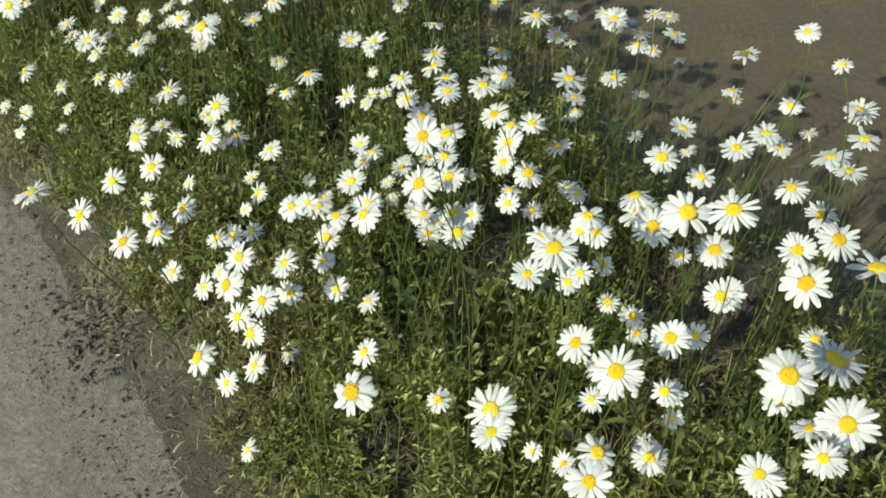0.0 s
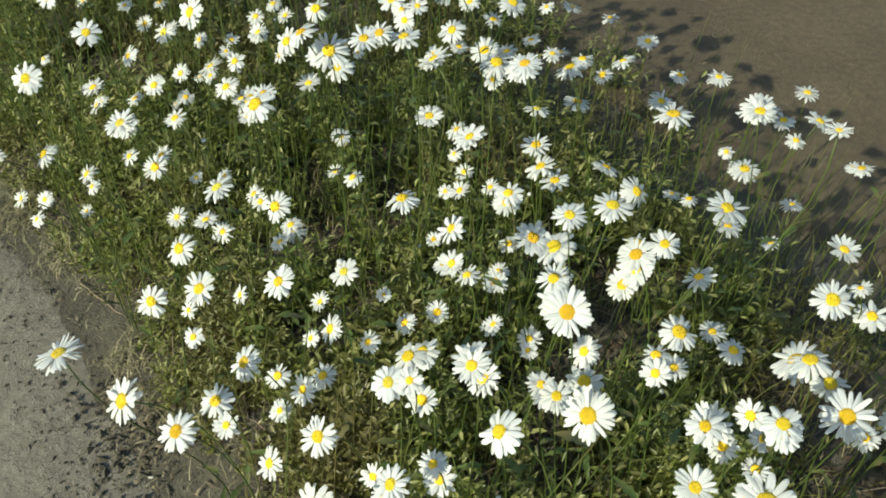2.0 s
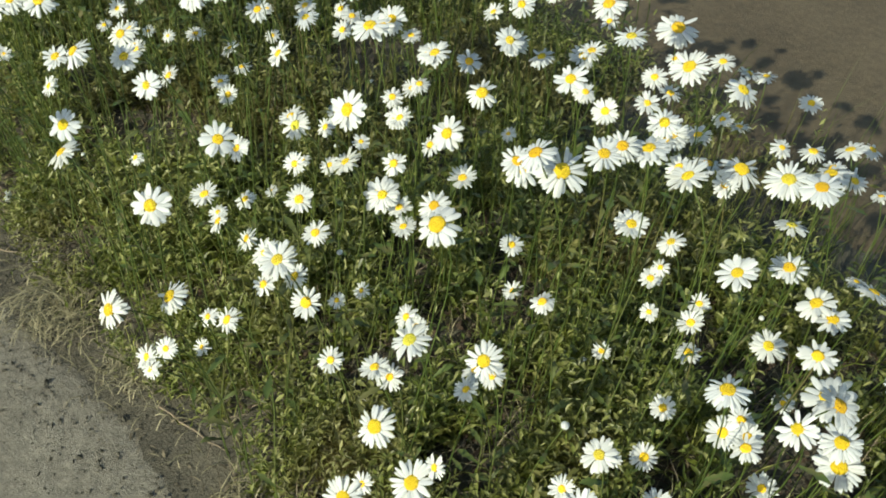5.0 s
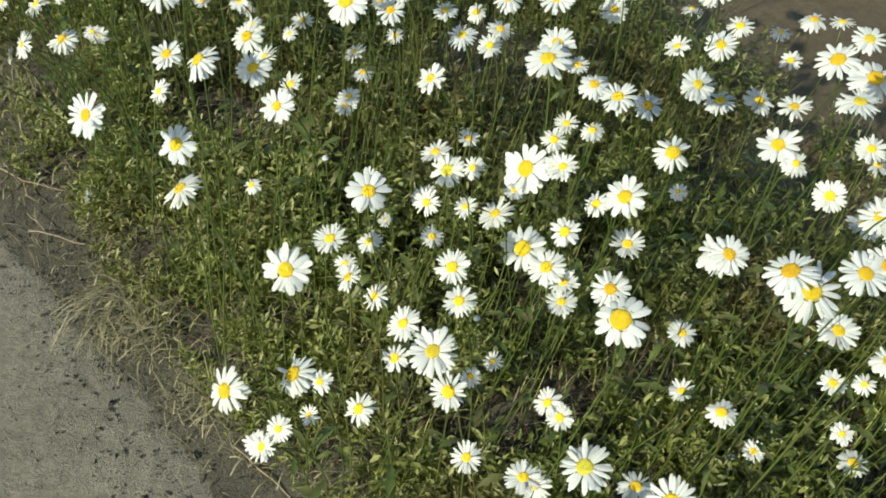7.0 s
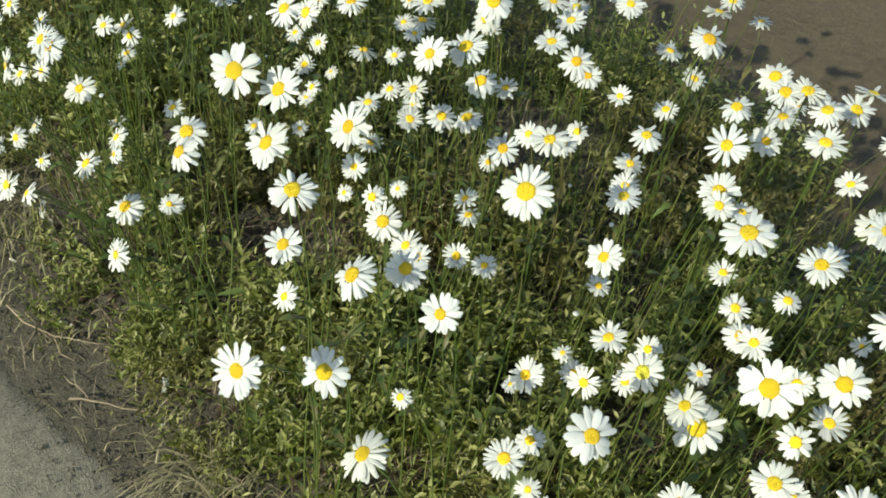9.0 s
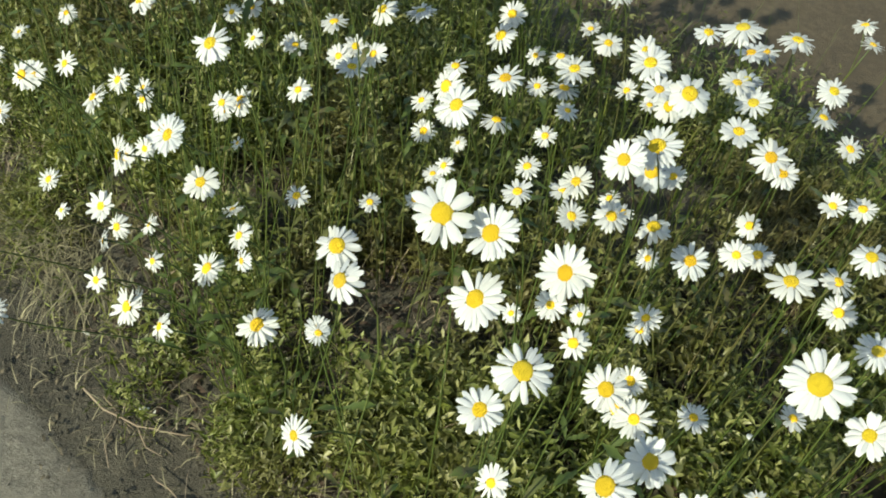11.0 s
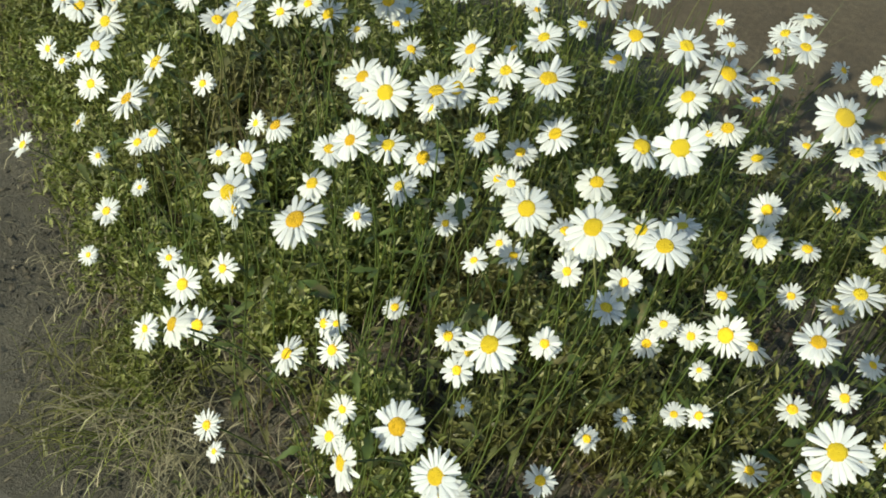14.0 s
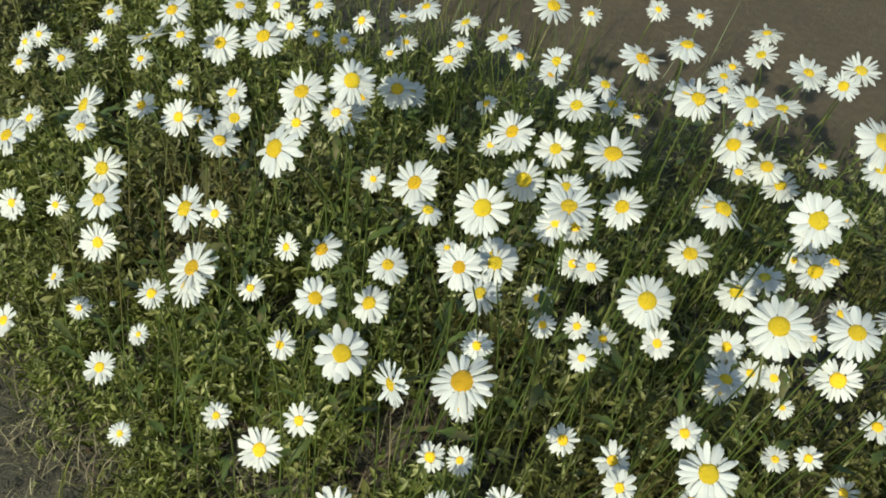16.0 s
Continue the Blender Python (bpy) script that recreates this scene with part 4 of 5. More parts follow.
lesser.at(-0.197, 1.349, 0.540, 0.035)
lesser.at(0.074, 1.556, 0.450, 0.037)
lesser.at(-0.297, 1.297, 0.370, 0.033)
lesser.at(-0.102, 1.465, 0.507, 0.037)
lesser.at(-0.061, 1.497, 0.459, 0.036)
lesser.at(0.166, 1.670, 0.366, 0.036)
lesser.at(-0.524, 1.154, 0.330, 0.034)
lesser.at(-0.433, 1.241, 0.299, 0.034)
lesser.at(-0.549, 1.188, 0.395, 0.040)
lesser.at(-0.631, 1.154, 0.410, 0.033)
lesser.at(-0.435, 1.300, 0.403, 0.035)
lesser.at(-0.520, 1.253, 0.320, 0.025)
lesser.at(-0.355, 1.388, 0.404, 0.041)
lesser.at(-0.446, 1.325, 0.484, 0.034)
lesser.at(-0.491, 1.296, 0.288, 0.025)
lesser.at(-0.603, 1.232, 0.378, 0.031)
lesser.at(-0.707, 1.155, 0.359, 0.028)
lesser.at(-0.284, 1.478, 0.405, 0.024)
lesser.at(-0.597, 1.245, 0.420, 0.039)
lesser.at(-0.555, 1.278, 0.472, 0.036)
lesser.at(-0.542, 1.287, 0.408, 0.037)
lesser.at(-0.571, 1.268, 0.351, 0.037)
lesser.at(-0.398, 1.407, 0.444, 0.033)
lesser.at(-0.735, 1.159, 0.316, 0.029)
lesser.at(-0.689, 1.214, 0.282, 0.025)
lesser.at(-0.680, 1.238, 0.312, 0.030)
lesser.at(-0.436, 1.442, 0.462, 0.036)
lesser.at(-0.147, 1.659, 0.412, 0.044)
lesser.at(-0.410, 1.463, 0.500, 0.029)
lesser.at(-0.629, 1.302, 0.385, 0.032)
lesser.at(-0.165, 1.651, 0.523, 0.028)
lesser.at(-0.656, 1.293, 0.425, 0.033)
lesser.at(-0.487, 1.423, 0.438, 0.025)
lesser.at(-0.094, 1.731, 0.430, 0.033)
lesser.at(-0.445, 1.479, 0.468, 0.032)
lesser.at(-0.302, 1.600, 0.523, 0.033)
lesser.at(-0.534, 1.447, 0.444, 0.029)
lesser.at(-0.681, 1.348, 0.418, 0.039)
lesser.at(-0.534, 1.460, 0.367, 0.031)
lesser.at(-0.416, 1.564, 0.422, 0.033)
lesser.at(-0.643, 1.394, 0.366, 0.032)
lesser.at(-0.577, 1.447, 0.463, 0.037)
lesser.at(-0.581, 1.454, 0.375, 0.036)
lesser.at(-0.417, 1.581, 0.498, 0.029)
lesser.at(-0.456, 1.564, 0.524, 0.034)
lesser.at(-0.651, 1.434, 0.420, 0.037)
lesser.at(-0.579, 1.532, 0.316, 0.025)
lesser.at(-0.772, 1.402, 0.433, 0.023)
lesser.at(-0.632, 1.526, 0.260, 0.022)
lesser.at(-0.530, 1.606, 0.347, 0.031)
lesser.at(-0.516, 1.657, 0.460, 0.036)
lesser.at(-0.184, 1.920, 0.380, 0.036)
lesser.at(-0.683, 1.551, 0.444, 0.030)
lesser.at(-0.502, 1.695, 0.461, 0.037)
lesser.at(-0.769, 1.503, 0.526, 0.033)
lesser.at(-0.753, 1.555, 0.451, 0.035)
lesser.at(-0.876, 1.466, 0.497, 0.029)
lesser.at(-0.433, 1.800, 0.459, 0.033)
lesser.at(-0.519, 1.742, 0.520, 0.028)
lesser.at(-0.630, 1.684, 0.509, 0.032)
lesser.at(-0.575, 1.729, 0.459, 0.034)
lesser.at(-0.697, 1.643, 0.355, 0.035)
lesser.at(-0.799, 1.584, 0.507, 0.030)
lesser.at(-0.690, 1.679, 0.415, 0.034)
lesser.at(-0.680, 1.697, 0.370, 0.034)
lesser.at(-0.527, 1.831, 0.394, 0.035)
lesser.at(-0.817, 1.613, 0.520, 0.029)
lesser.at(-0.294, 2.007, 0.492, 0.037)
lesser.at(-0.198, 2.081, 0.417, 0.037)
lesser.at(-0.770, 1.654, 0.452, 0.022)
lesser.at(-0.286, 2.048, 0.330, 0.042)
lesser.at(-0.643, 1.809, 0.356, 0.028)
lesser.at(-0.829, 1.674, 0.425, 0.022)
lesser.at(-0.316, 2.082, 0.481, 0.033)
lesser.at(-0.714, 1.787, 0.448, 0.039)
lesser.at(-0.325, 2.084, 0.356, 0.047)
lesser.at(-0.625, 1.864, 0.436, 0.034)
lesser.at(-0.670, 1.859, 0.380, 0.030)
lesser.at(-0.751, 1.802, 0.430, 0.036)
lesser.at(-0.112, 2.290, 0.380, 0.029)
lesser.at(-0.272, 2.178, 0.450, 0.037)
lesser.at(-1.012, 1.636, 0.440, 0.023)
lesser.at(-0.664, 1.922, 0.340, 0.029)
lesser.at(-0.743, 1.878, 0.395, 0.033)
lesser.at(-0.634, 1.971, 0.452, 0.025)
lesser.at(-0.803, 1.849, 0.418, 0.039)
lesser.at(-1.144, 1.620, 0.468, 0.027)
lesser.at(-0.769, 1.913, 0.446, 0.029)
lesser.at(-0.743, 1.937, 0.465, 0.029)
lesser.at(-0.797, 1.913, 0.296, 0.038)
lesser.at(-0.772, 1.946, 0.367, 0.036)
lesser.at(-0.636, 2.050, 0.412, 0.033)
lesser.at(-1.186, 1.664, 0.436, 0.037)
lesser.at(-0.726, 2.027, 0.429, 0.042)
lesser.at(-0.879, 1.927, 0.380, 0.028)
lesser.at(-1.130, 1.741, 0.400, 0.039)
lesser.at(-0.809, 2.003, 0.392, 0.047)
lesser.at(-1.201, 1.710, 0.519, 0.029)
lesser.at(-0.889, 1.946, 0.348, 0.028)
lesser.at(-1.102, 1.779, 0.408, 0.032)
lesser.at(-0.885, 1.952, 0.480, 0.043)
lesser.at(-0.751, 2.065, 0.400, 0.032)
lesser.at(-0.856, 1.992, 0.360, 0.024)
lesser.at(-1.190, 1.762, 0.383, 0.025)
lesser.at(-0.870, 2.006, 0.469, 0.031)
lesser.at(-1.187, 1.771, 0.429, 0.023)
lesser.at(-0.874, 2.009, 0.396, 0.031)
lesser.at(-0.710, 2.134, 0.401, 0.037)
lesser.at(-0.966, 1.944, 0.295, 0.030)
lesser.at(-0.905, 1.992, 0.253, 0.028)
lesser.at(-0.661, 2.188, 0.411, 0.031)
lesser.at(-1.118, 1.840, 0.383, 0.026)
lesser.at(-0.906, 2.013, 0.409, 0.032)
lesser.at(-1.254, 1.763, 0.348, 0.029)
lesser.at(-0.626, 2.236, 0.480, 0.037)
lesser.at(-0.897, 2.038, 0.338, 0.036)
lesser.at(-0.738, 2.161, 0.380, 0.030)
lesser.at(-0.789, 2.126, 0.467, 0.040)
lesser.at(-1.050, 1.937, 0.476, 0.031)
lesser.at(-1.350, 1.720, 0.347, 0.039)
lesser.at(-0.968, 2.008, 0.478, 0.034)
lesser.at(-1.128, 1.904, 0.480, 0.030)
lesser.at(-0.733, 2.201, 0.494, 0.036)
lesser.at(-1.244, 1.828, 0.361, 0.033)
lesser.at(-1.229, 1.866, 0.431, 0.032)
lesser.at(-1.010, 2.044, 0.446, 0.032)
lesser.at(-1.230, 1.902, 0.505, 0.029)
lesser.at(-1.220, 1.904, 0.409, 0.029)
lesser.at(-1.125, 1.984, 0.413, 0.032)
lesser.at(-1.016, 2.067, 0.480, 0.038)
lesser.at(-0.846, 2.203, 0.499, 0.034)
lesser.at(-0.601, 2.397, 0.460, 0.035)
lesser.at(-1.108, 2.023, 0.480, 0.027)
lesser.at(-0.861, 2.208, 0.447, 0.037)
lesser.at(-1.063, 2.057, 0.450, 0.031)
lesser.at(-1.269, 1.924, 0.463, 0.037)
lesser.at(-0.742, 2.321, 0.460, 0.036)
lesser.at(-1.072, 2.087, 0.433, 0.028)
lesser.at(-0.920, 2.200, 0.617, 0.030)
lesser.at(-1.230, 1.973, 0.440, 0.026)
lesser.at(-1.135, 2.056, 0.492, 0.026)
lesser.at(-1.083, 2.113, 0.498, 0.031)
lesser.at(-1.217, 2.017, 0.537, 0.027)
lesser.at(-1.345, 1.922, 0.284, 0.023)
lesser.at(-1.243, 2.001, 0.400, 0.031)
lesser.at(-1.347, 1.923, 0.336, 0.031)
lesser.at(-1.118, 2.100, 0.472, 0.029)
lesser.at(-1.343, 1.939, 0.477, 0.035)
lesser.at(-1.053, 2.169, 0.485, 0.037)
lesser.at(-1.170, 2.091, 0.310, 0.031)
lesser.at(-0.650, 2.484, 0.423, 0.036)
lesser.at(-0.953, 2.265, 0.537, 0.027)
lesser.at(-0.814, 2.395, 0.569, 0.033)
lesser.at(-1.224, 2.089, 0.573, 0.020)
lesser.at(-0.919, 2.338, 0.618, 0.027)
lesser.at(-0.746, 2.484, 0.460, 0.038)
lesser.at(-1.413, 1.994, 0.376, 0.032)
lesser.at(-0.911, 2.370, 0.469, 0.037)
lesser.at(-1.347, 2.060, 0.402, 0.033)
lesser.at(-1.384, 2.044, 0.394, 0.041)
lesser.at(-0.970, 2.382, 0.589, 0.028)
lesser.at(-1.098, 2.299, 0.487, 0.030)
lesser.at(-1.353, 2.122, 0.433, 0.029)
lesser.at(-1.171, 2.263, 0.534, 0.033)
lesser.at(-1.039, 2.390, 0.533, 0.032)
lesser.at(-1.416, 2.113, 0.349, 0.028)
lesser.at(-1.237, 2.262, 0.491, 0.027)
lesser.at(-1.331, 2.218, 0.456, 0.029)
lesser.at(-1.278, 2.260, 0.580, 0.031)
lesser.at(-1.369, 2.197, 0.428, 0.027)
lesser.at(-1.425, 2.171, 0.475, 0.039)
lesser.at(-1.503, 2.119, 0.339, 0.024)
lesser.at(-1.014, 2.501, 0.380, 0.034)
lesser.at(-1.104, 2.440, 0.499, 0.038)
lesser.at(-1.309, 2.287, 0.550, 0.034)
lesser.at(-1.392, 2.260, 0.470, 0.029)
lesser.at(-1.459, 2.214, 0.420, 0.031)
lesser.at(-1.050, 2.539, 0.450, 0.033)
lesser.at(-0.783, 2.744, 0.280, 0.029)
lesser.at(-1.494, 2.219, 0.492, 0.036)
lesser.at(-1.379, 2.306, 0.521, 0.039)
lesser.at(-1.484, 2.257, 0.305, 0.025)
lesser.at(-1.233, 2.456, 0.420, 0.036)
lesser.at(-1.148, 2.530, 0.450, 0.029)
lesser.at(-1.413, 2.336, 0.529, 0.039)
lesser.at(-1.530, 2.252, 0.264, 0.038)
lesser.at(-1.493, 2.283, 0.569, 0.029)
lesser.at(-1.192, 2.514, 0.510, 0.034)
lesser.at(-1.179, 2.535, 0.380, 0.036)
lesser.at(-1.596, 2.240, 0.380, 0.034)
lesser.at(-1.108, 2.612, 0.450, 0.038)
lesser.at(-1.280, 2.491, 0.522, 0.034)
lesser.at(-1.541, 2.297, 0.315, 0.027)
lesser.at(-1.353, 2.441, 0.474, 0.036)
lesser.at(-1.535, 2.306, 0.460, 0.024)
lesser.at(-1.087, 2.653, 0.381, 0.036)
lesser.at(-1.556, 2.304, 0.362, 0.026)
lesser.at(-1.195, 2.583, 0.437, 0.034)
lesser.at(-1.239, 2.549, 0.472, 0.032)
lesser.at(-1.448, 2.411, 0.489, 0.034)
lesser.at(-1.392, 2.455, 0.432, 0.033)
lesser.at(-1.576, 2.326, 0.450, 0.031)
lesser.at(-1.595, 2.394, 0.380, 0.030)
lesser.at(-1.398, 2.556, 0.476, 0.033)
lesser.at(-1.271, 2.652, 0.450, 0.037)
lesser.at(-1.446, 2.537, 0.459, 0.029)
lesser.at(-1.405, 2.604, 0.373, 0.028)
lesser.at(-1.570, 2.487, 0.425, 0.034)
lesser.at(-1.534, 2.568, 0.445, 0.032)
lesser.at(-1.498, 2.627, 0.428, 0.029)
lesser.at(-1.569, 2.580, 0.462, 0.028)
lesser.at(-1.477, 2.654, 0.450, 0.031)
lesser.at(-1.587, 2.596, 0.340, 0.030)
lesser.at(-1.591, 2.632, 0.400, 0.028)
lesser.at(-1.568, 2.678, 0.408, 0.032)
lesser.at(-1.165, 2.042, 0.639, 0.026)
lesser.at(-1.363, 1.887, 0.545, 0.023)
lesser.at(-1.116, 1.901, 0.426, 0.019)
lesser.at(-1.014, 1.655, 0.421, 0.026)
lesser.at(-1.048, 1.846, 0.402, 0.031)
lesser.at(-1.044, 1.929, 0.613, 0.025)
lesser.at(-0.397, 1.545, 0.624, 0.038)
lesser.at(-0.586, 1.474, 0.363, 0.030)
lesser.at(-0.662, 1.321, 0.412, 0.025)
lesser.at(-1.114, 1.934, 0.462, 0.032)
lesser.at(-0.713, 1.117, 0.396, 0.030)
lesser.at(-0.571, 1.425, 0.348, 0.030)
lesser.at(-0.440, 1.299, 0.437, 0.034)
lesser.at(-0.205, 1.415, 0.520, 0.032)
lesser.at(-0.135, 1.204, 0.343, 0.026)
lesser.at(-0.061, 1.009, 0.516, 0.036)
lesser.at(-0.125, 0.994, 0.411, 0.036)
lesser.at(-0.060, 1.057, 0.328, 0.033)
lesser.at(-0.021, 0.656, 0.611, 0.035)
lesser.at(-0.107, 0.741, 0.545, 0.037)
lesser.at(-0.035, 0.773, 0.471, 0.031)
lesser.at(-0.037, 0.868, 0.402, 0.024)
lesser.at(-0.165, 0.755, 0.500, 0.029)
lesser.at(-0.076, 0.949, 0.341, 0.025)
lesser.at(0.387, 0.438, 0.432, 0.034)
lesser.at(0.224, 0.493, 0.474, 0.031)
lesser.at(-1.072, 2.100, 0.506, 0.034)
lesser.at(-0.420, 1.225, 0.297, 0.031)
lesser.at(-0.152, 1.210, 0.571, 0.033)
lesser.at(0.083, 0.792, 0.467, 0.033)
lesser.at(0.148, 0.614, 0.521, 0.030)
lesser.at(0.236, 0.788, 0.284, 0.036)
lesser.at(0.182, 0.959, 0.517, 0.035)
lesser.at(-0.141, 0.683, 0.471, 0.030)
lesser.at(-0.106, 0.977, 0.409, 0.034)
lesser.at(0.348, 0.933, 0.445, 0.028)
lesser.at(0.153, 0.740, 0.415, 0.036)
lesser.at(-0.025, 1.777, 0.469, 0.035)
lesser.at(-0.200, 1.690, 0.502, 0.036)
lesser.at(0.063, 1.808, 0.309, 0.035)
small_daisies(lesser)


# ---- on the path and along the bed's edge ----
def spot(u, v, z=0.0):
    return Vector((0.8 * u - 0.6 * v, 0.6 * u + 0.8 * v, z))


def crumbs(name, count, seed, u0, u1, v0, v1, size, material, label, thin_after=9.0):
    """Small angular grains lying on the ground, as one mesh."""
    r = np.random.RandomState(seed)
    shape = np.array([(1, 0, 0), (0.2, 0.9, 0), (-0.9, 0.3, 0), (-0.3, -0.8, 0), (0.1, 0.1, 0.7), (0, 0, -0.4)])
    faces = [(0, 1, 4), (1, 2, 4), (2, 3, 4), (3, 0, 4), (1, 0, 5), (2, 1, 5), (3, 2, 5), (0, 3, 5)]
    u, v = r.uniform(u0, u1, count), r.uniform(v0, v1, count)
    keep = (r.uniform(size=count) < 0.22) | (v < thin_after)
    u, v = u[keep], v[keep]
    n = len(u)
    s = size[0] + (size[1] - size[0]) * r.uniform(size=n) ** 2.5
    a = r.uniform(0, 2 * math.pi, n)
    P = shape[None] * (1 + r.uniform(-0.35, 0.35, (n, 6, 3))) * s[:, None, None] * np.stack([np.ones(n), r.uniform(0.35, 0.9, n), r.uniform(0.4, 0.9, n)], 1)[:, None]
    ca, sa = np.cos(a)[:, None], np.sin(a)[:, None]
    x, y = 0.8 * u - 0.6 * v, 0.6 * u + 0.8 * v
    V = np.stack([P[..., 0] * ca - P[..., 1] * sa + x[:, None], P[..., 0] * sa + P[..., 1] * ca + y[:, None], P[..., 2] + 0.003], -1)
    F = (np.arange(n)[:, None, None] * 6 + np.array(faces)[None]).reshape(-1, 3)
    return tagged(mesh_ob(name, V.reshape(-1, 3), F, material, smooth=False), label, "grit", kind="stuff")


crumbs("grit", 26000, 21, -1.3, 0.13, -0.5, 3.6, (0.0008, 0.0042), M_PEBBLE, "dark specks of grit scattered over the grey path", 2.0)
crumbs("soil_crumbs", 5000, 22, -0.06, 0.20, -0.5, 4.0, (0.0012, 0.0065), M_SOIL, "loose brown crumbs of soil beside the path")


def tuft(u, v, radius, count, seed, length, material, label, turn=(0.0, 360.0), lean=(0.7, 1.65)):
    """A flattened clump of dry grass that spreads from its root."""
    def pick(r, n):
        out = []
        for _ in range(n):
            a, q = r.uniform(0, 2 * math.pi), radius * r.uniform() ** 0.7
            p = spot(u + q * math.cos(a), v + q * math.sin(a))
            out.append((p.x, p.y, soil_height(p.x, p.y) + r.uniform(0, 0.02), 1.0))
        return np.array(out)
    return blades("dry_grass_clump", count, seed, material, pick, length, (0.0008, 0.0020), lean, label, "dry grass", turn)


tuft(0.08, 2.55, 0.08, 230, 31, (0.03, 0.10), M_STRAW, "flattened clump of dry straw at the path's edge")
tuft(0.05, 2.60, 0.04, 26, 37, (0.08, 0.17), M_STRAW, "sheaf of long dry grass fallen across the path", (150.0, 205.0), (1.35, 1.7))
tuft(0.03, 2.60, 0.05, 24, 38, (0.07, 0.19), M_GRASS, "sheaf of long green grass fallen across the path", (140.0, 225.0), (1.25, 1.7))
tuft(0.10, 2.47, 0.08, 90, 39, (0.05, 0.13), M_STRAW, "long dry stalks hanging towards the bare soil", (225.0, 310.0), (1.0, 1.65))
tuft(0.06, 2.64, 0.13, 420, 32, (0.03, 0.10), M_GRASS, "straggling green grass growing onto the path")
tuft(0.10, 1.80, 0.07, 330, 33, (0.02, 0.08), M_STRAW, "dry grass clump lying over the path's edge")
tuft(0.09, 1.86, 0.04, 50, 40, (0.06, 0.13), M_STRAW, "dry grass clump lying over the path's edge", (150.0, 330.0), (1.2, 1.65))
tuft(0.13, 1.62, 0.06, 200, 34, (0.02, 0.06), M_STRAW, "dry grass clump lying over the path's edge")
tuft(0.11, 2.85, 0.08, 120, 35, (0.02, 0.07), M_STRAW, "thin dry grass among green at the bed's edge")
tuft(0.14, 1.30, 0.05, 120, 36, (0.02, 0.06), M_STRAW, "dry grass clump lying over the path's edge")
crumbs("soil_clods", 260, 23, 0.01, 0.17, 1.04, 1.34, (0.002, 0.013), M_SOIL, "crumbling clods of dark soil at the path's edge")
blades("edge_litter", 170, 44, M_LITTER, spread(0.02, 0.2, 1.04, 1.36, 0.0, 0.012, 0.0, 0.03, 0.05), (0.012, 0.040), (0.002, 0.007), (0.9, 1.6), "heap of brown withered leaves at the path's edge", "leaf litter")
blades("leaf_litter", 650, 43, M_LITTER, spread(-0.02, 0.26, 0.2, 3.4, 0.0, 0.006, 0.2, 0.06, 0.1), (0.008, 0.032), (0.0015, 0.0050), (1.2, 1.6), "withered brown scraps of leaf along the bed's edge", "leaf litter")


def twig(points, thick, branches, label):
    """A dry crooked twig lying on the soil, with its side shoots."""
    r = random.Random(len(points) * 13 + len(branches))
    base = spot(*points[0])
    thing = tagged(new("twig"), label, "twig")
    thing.location = base

    def line(name, pts, q, parent):
        pts = [spot(u, v, 0.004 + q + r.uniform(0, 0.006)) - base for u, v in pts]
        fine = []
        for a, b in zip(pts, pts[1:]):
            fine += [a, a.lerp(b, 0.5) + Vector((r.uniform(-1, 1), r.uniform(-1, 1), r.uniform(0, 0.6))) * 0.003]
        fine.append(pts[-1])
        v, f = tube(fine, [q * (1 - 0.6 * i / len(fine)) for i in range(len(fine))])
        return mesh_ob(name, v, f, M_TWIG, parent)
    stick = line("stick", points, thick, thing)
    for b in branches:
        line("shoot", b, thick * 0.65, stick)
    return thing


twig([(0.012, 2.285), (0.020, 2.235), (0.045, 2.185), (0.075, 2.150), (0.105, 2.125)], 0.0021, [[(0.045, 2.185), (0.040, 2.150), (0.052, 2.125)], [(0.030, 2.215), (0.000, 2.190), (-0.012, 2.150)], [(0.075, 2.150), (0.095, 2.160), (0.115, 2.165)]], "pale dry branched twig lying on bare soil")
twig([(0.018, 2.070), (0.040, 2.045), (0.070, 2.010), (0.100, 1.975)], 0.0018, [[(0.040, 2.045), (0.036, 2.080), (0.028, 2.110)], [(0.070, 2.010), (0.088, 2.015), (0.104, 2.010)], [(0.030, 2.055), (0.020, 2.030)]], "small pale forked twig on soil beside the path")
twig([(0.029, 2.257), (0.034, 2.220), (0.040, 2.180)], 0.0012, [], "thin dry stick lying on bare soil")
twig([(0.131, 1.534), (0.142, 1.490), (0.160, 1.430), (0.174, 1.393)], 0.0015, [[(0.142, 1.490), (0.160, 1.480)]], "thin dry stick at the edge of the bed")
twig([(0.09, 1.28), (0.12, 1.25), (0.16, 1.24)], 0.0013, [], "thin dry stick at the edge of the bed")
twig([(0.10, 2.42), (0.13, 2.37), (0.15, 2.30)], 0.0014, [[(0.13, 2.37), (0.12, 2.33)]], "thin dry stick among straw at the bed's edge")


def fallen_petal(u, v, size, turn):
    p = spot(u, v)
    me = PETALS[int(turn) % len(PETALS)].copy()
    me.materials.clear()
    me.materials.append(M_FALLEN)
    ob = new("fallen_petal", me)
    ob.matrix_world = Matrix.Translation((p.x, p.y, max(0.004, soil_height(p.x, p.y)) + 0.003)) @ pose(0, 0, 0, 8, 10, turn) @ Matrix.Diagonal((size * 1.6, size, size, 1))
    tagged(ob, "white daisy petal fallen on bare soil", "petal", "petals fallen on the soil")


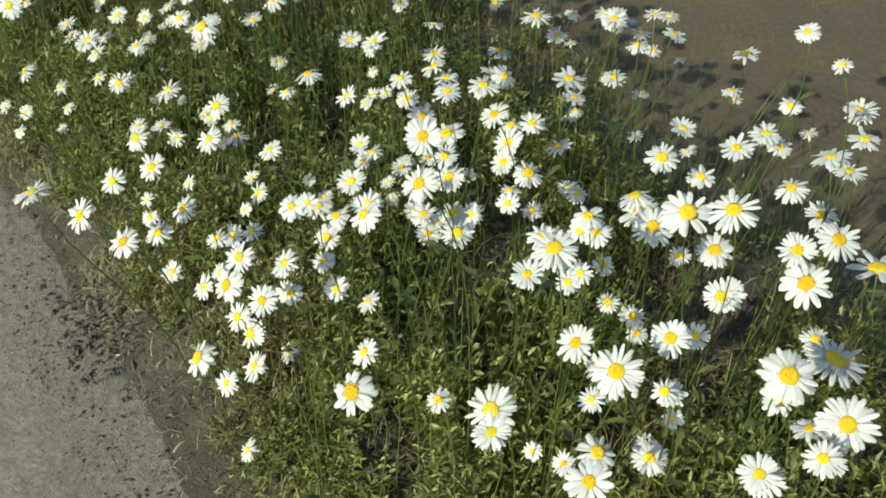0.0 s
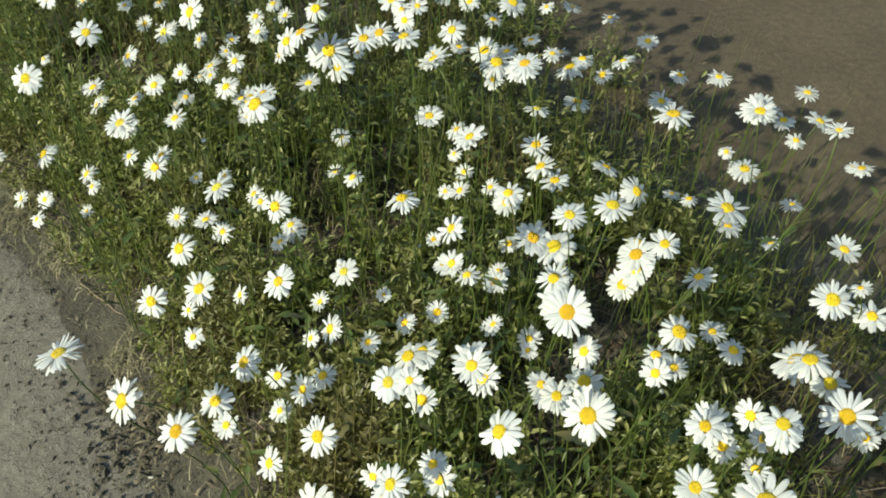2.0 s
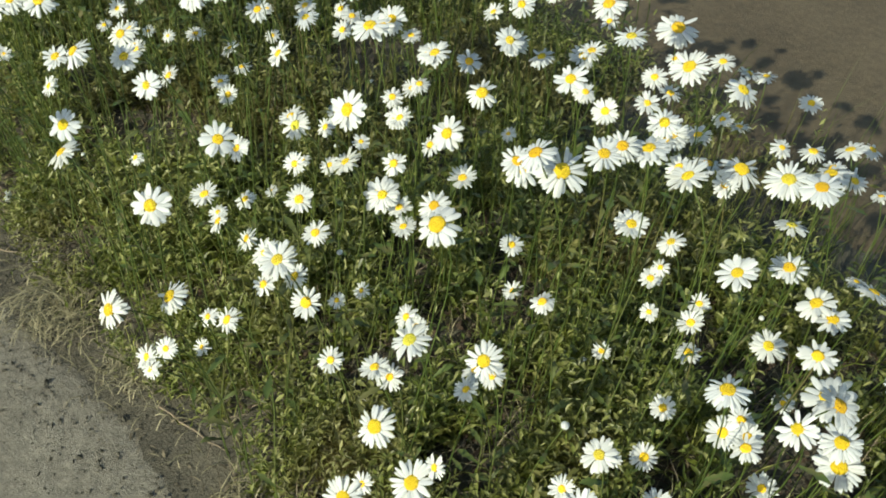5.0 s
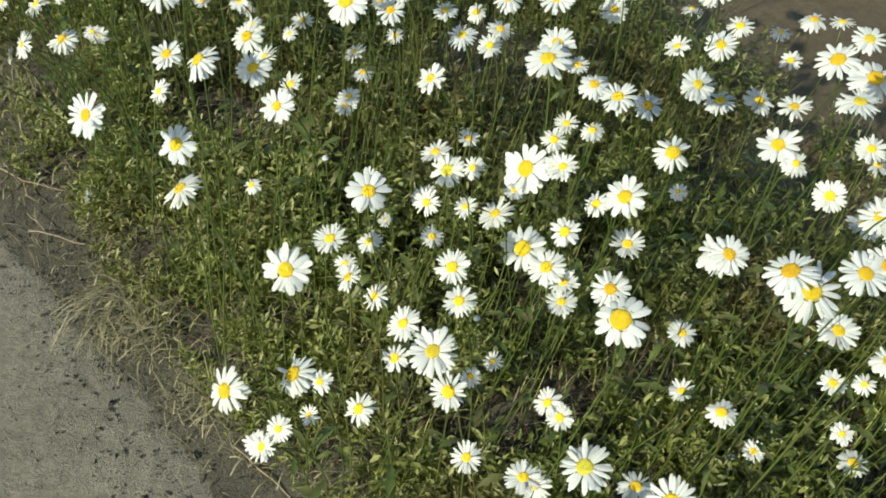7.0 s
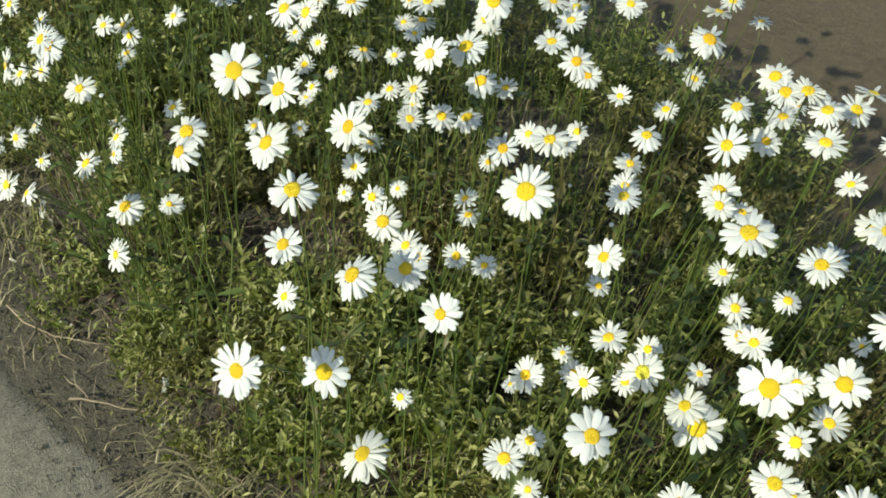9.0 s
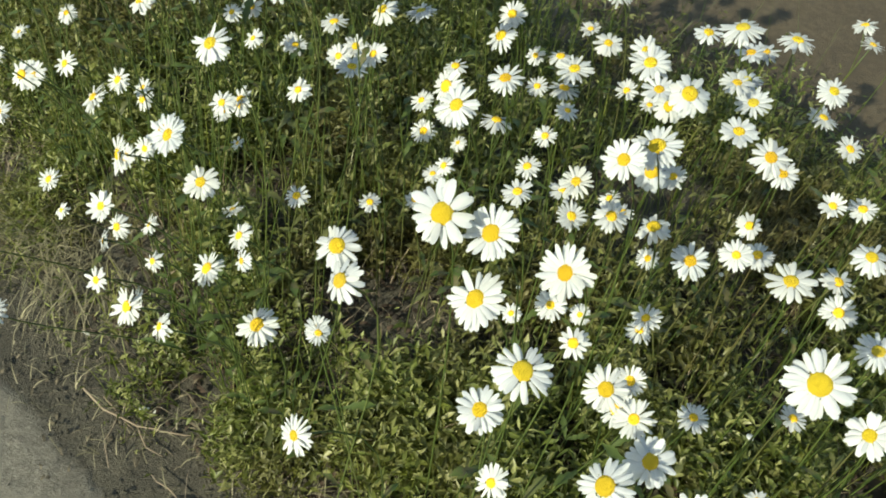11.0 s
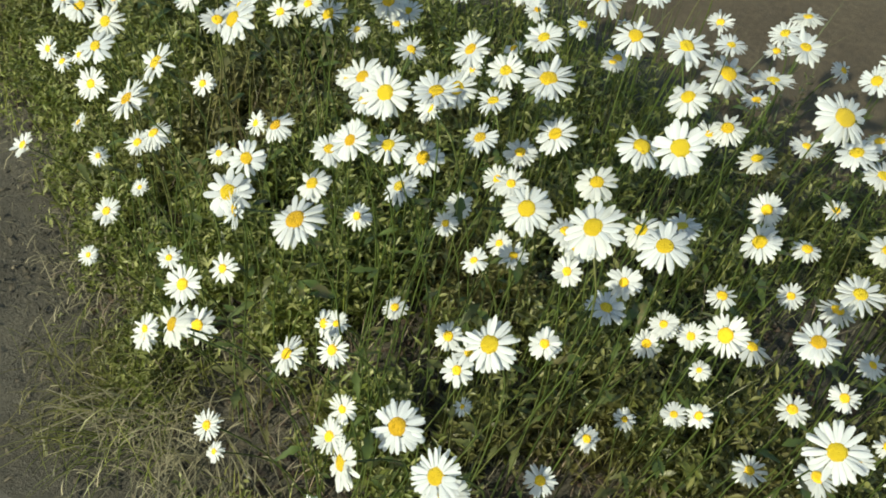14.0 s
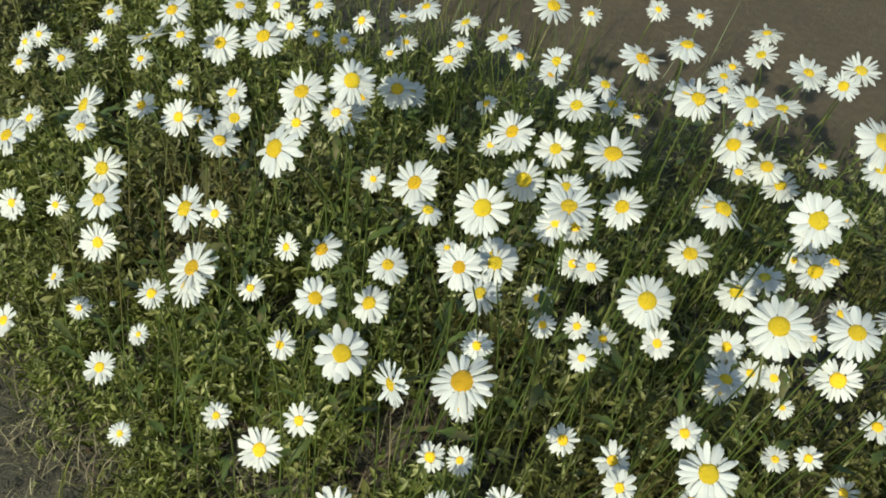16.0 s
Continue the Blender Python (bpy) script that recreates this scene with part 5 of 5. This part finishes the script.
for u, v, size, turn in ((0.071, 2.202, 0.018, 95), (0.085, 2.195, 0.014, 140), (0.057, 2.366, 0.016, 60), (0.120, 2.260, 0.012, 33), (0.105, 1.950, 0.011, 102), (0.140, 2.420, 0.013, 44), (0.108, 1.145, 0.008, 20), (0.088, 1.075, 0.009, 81), (0.152, 1.090, 0.007, 53)):
    fallen_petal(u, v, size, turn)


# ---- buds ----
def bud_mesh():
    """A round green bud of radius 1, whose white petals just show at the top."""
    verts, faces, n = [], [], 12
    rings = ((0.25, -0.75), (0.80, -0.45), (1.0, 0.05), (0.92, 0.40), (0.70, 0.75), (0.30, 0.95))
    for i, (rad, z) in enumerate(rings):
        for k in range(n):
            q = rad * (1.06 if k % 2 and i > 1 else 1.0)
            verts.append((q * math.cos(2 * math.pi * k / n), q * math.sin(2 * math.pi * k / n), z))
    for i in range(len(rings) - 1):
        for k in range(n):
            a, b = i * n + k, i * n + (k + 1) % n
            faces.append((a, b, b + n, a + n))
    faces.append(tuple(range((len(rings) - 1) * n, len(rings) * n)))
    me = bpy.data.meshes.new("bud")
    me.from_pydata(verts, [], faces)
    me.shade_smooth()
    me.materials.append(M_CALYX)
    me.materials.append(M_PETAL)
    for p in me.polygons:
        p.material_index = 1 if p.center.z > 0.5 else 0
    return me


BUD = bud_mesh()


def bud(r, x, y, z, size):
    facing = Vector((r.gauss(-0.2, 0.2), r.gauss(-0.2, 0.2), 1)).normalized()
    thing = tagged(new("daisy_bud"), "closed white daisy bud on a thin stem", "flower bud", "daisy buds in the bed")
    head = Vector((x, y, z))
    base = stalk(r, thing, head - facing * size * 0.6, facing, 0.0009)
    place = Matrix.Translation(head - base) @ facing.to_track_quat("Z", "Y").to_matrix().to_4x4()
    on_mesh("bud", BUD, thing, place @ Matrix.Diagonal((size, size, size * r.uniform(0.8, 1.1), 1)))


bud_random = random.Random(77)
for _ in range(32):
    p = spot(min(1.15, max(0.2, bud_random.gauss(0.62, 0.25))), bud_random.uniform(0.1, 3.6))
    bud(bud_random, p.x, p.y, bud_random.uniform(0.16, 0.42), bud_random.uniform(0.0030, 0.0052))
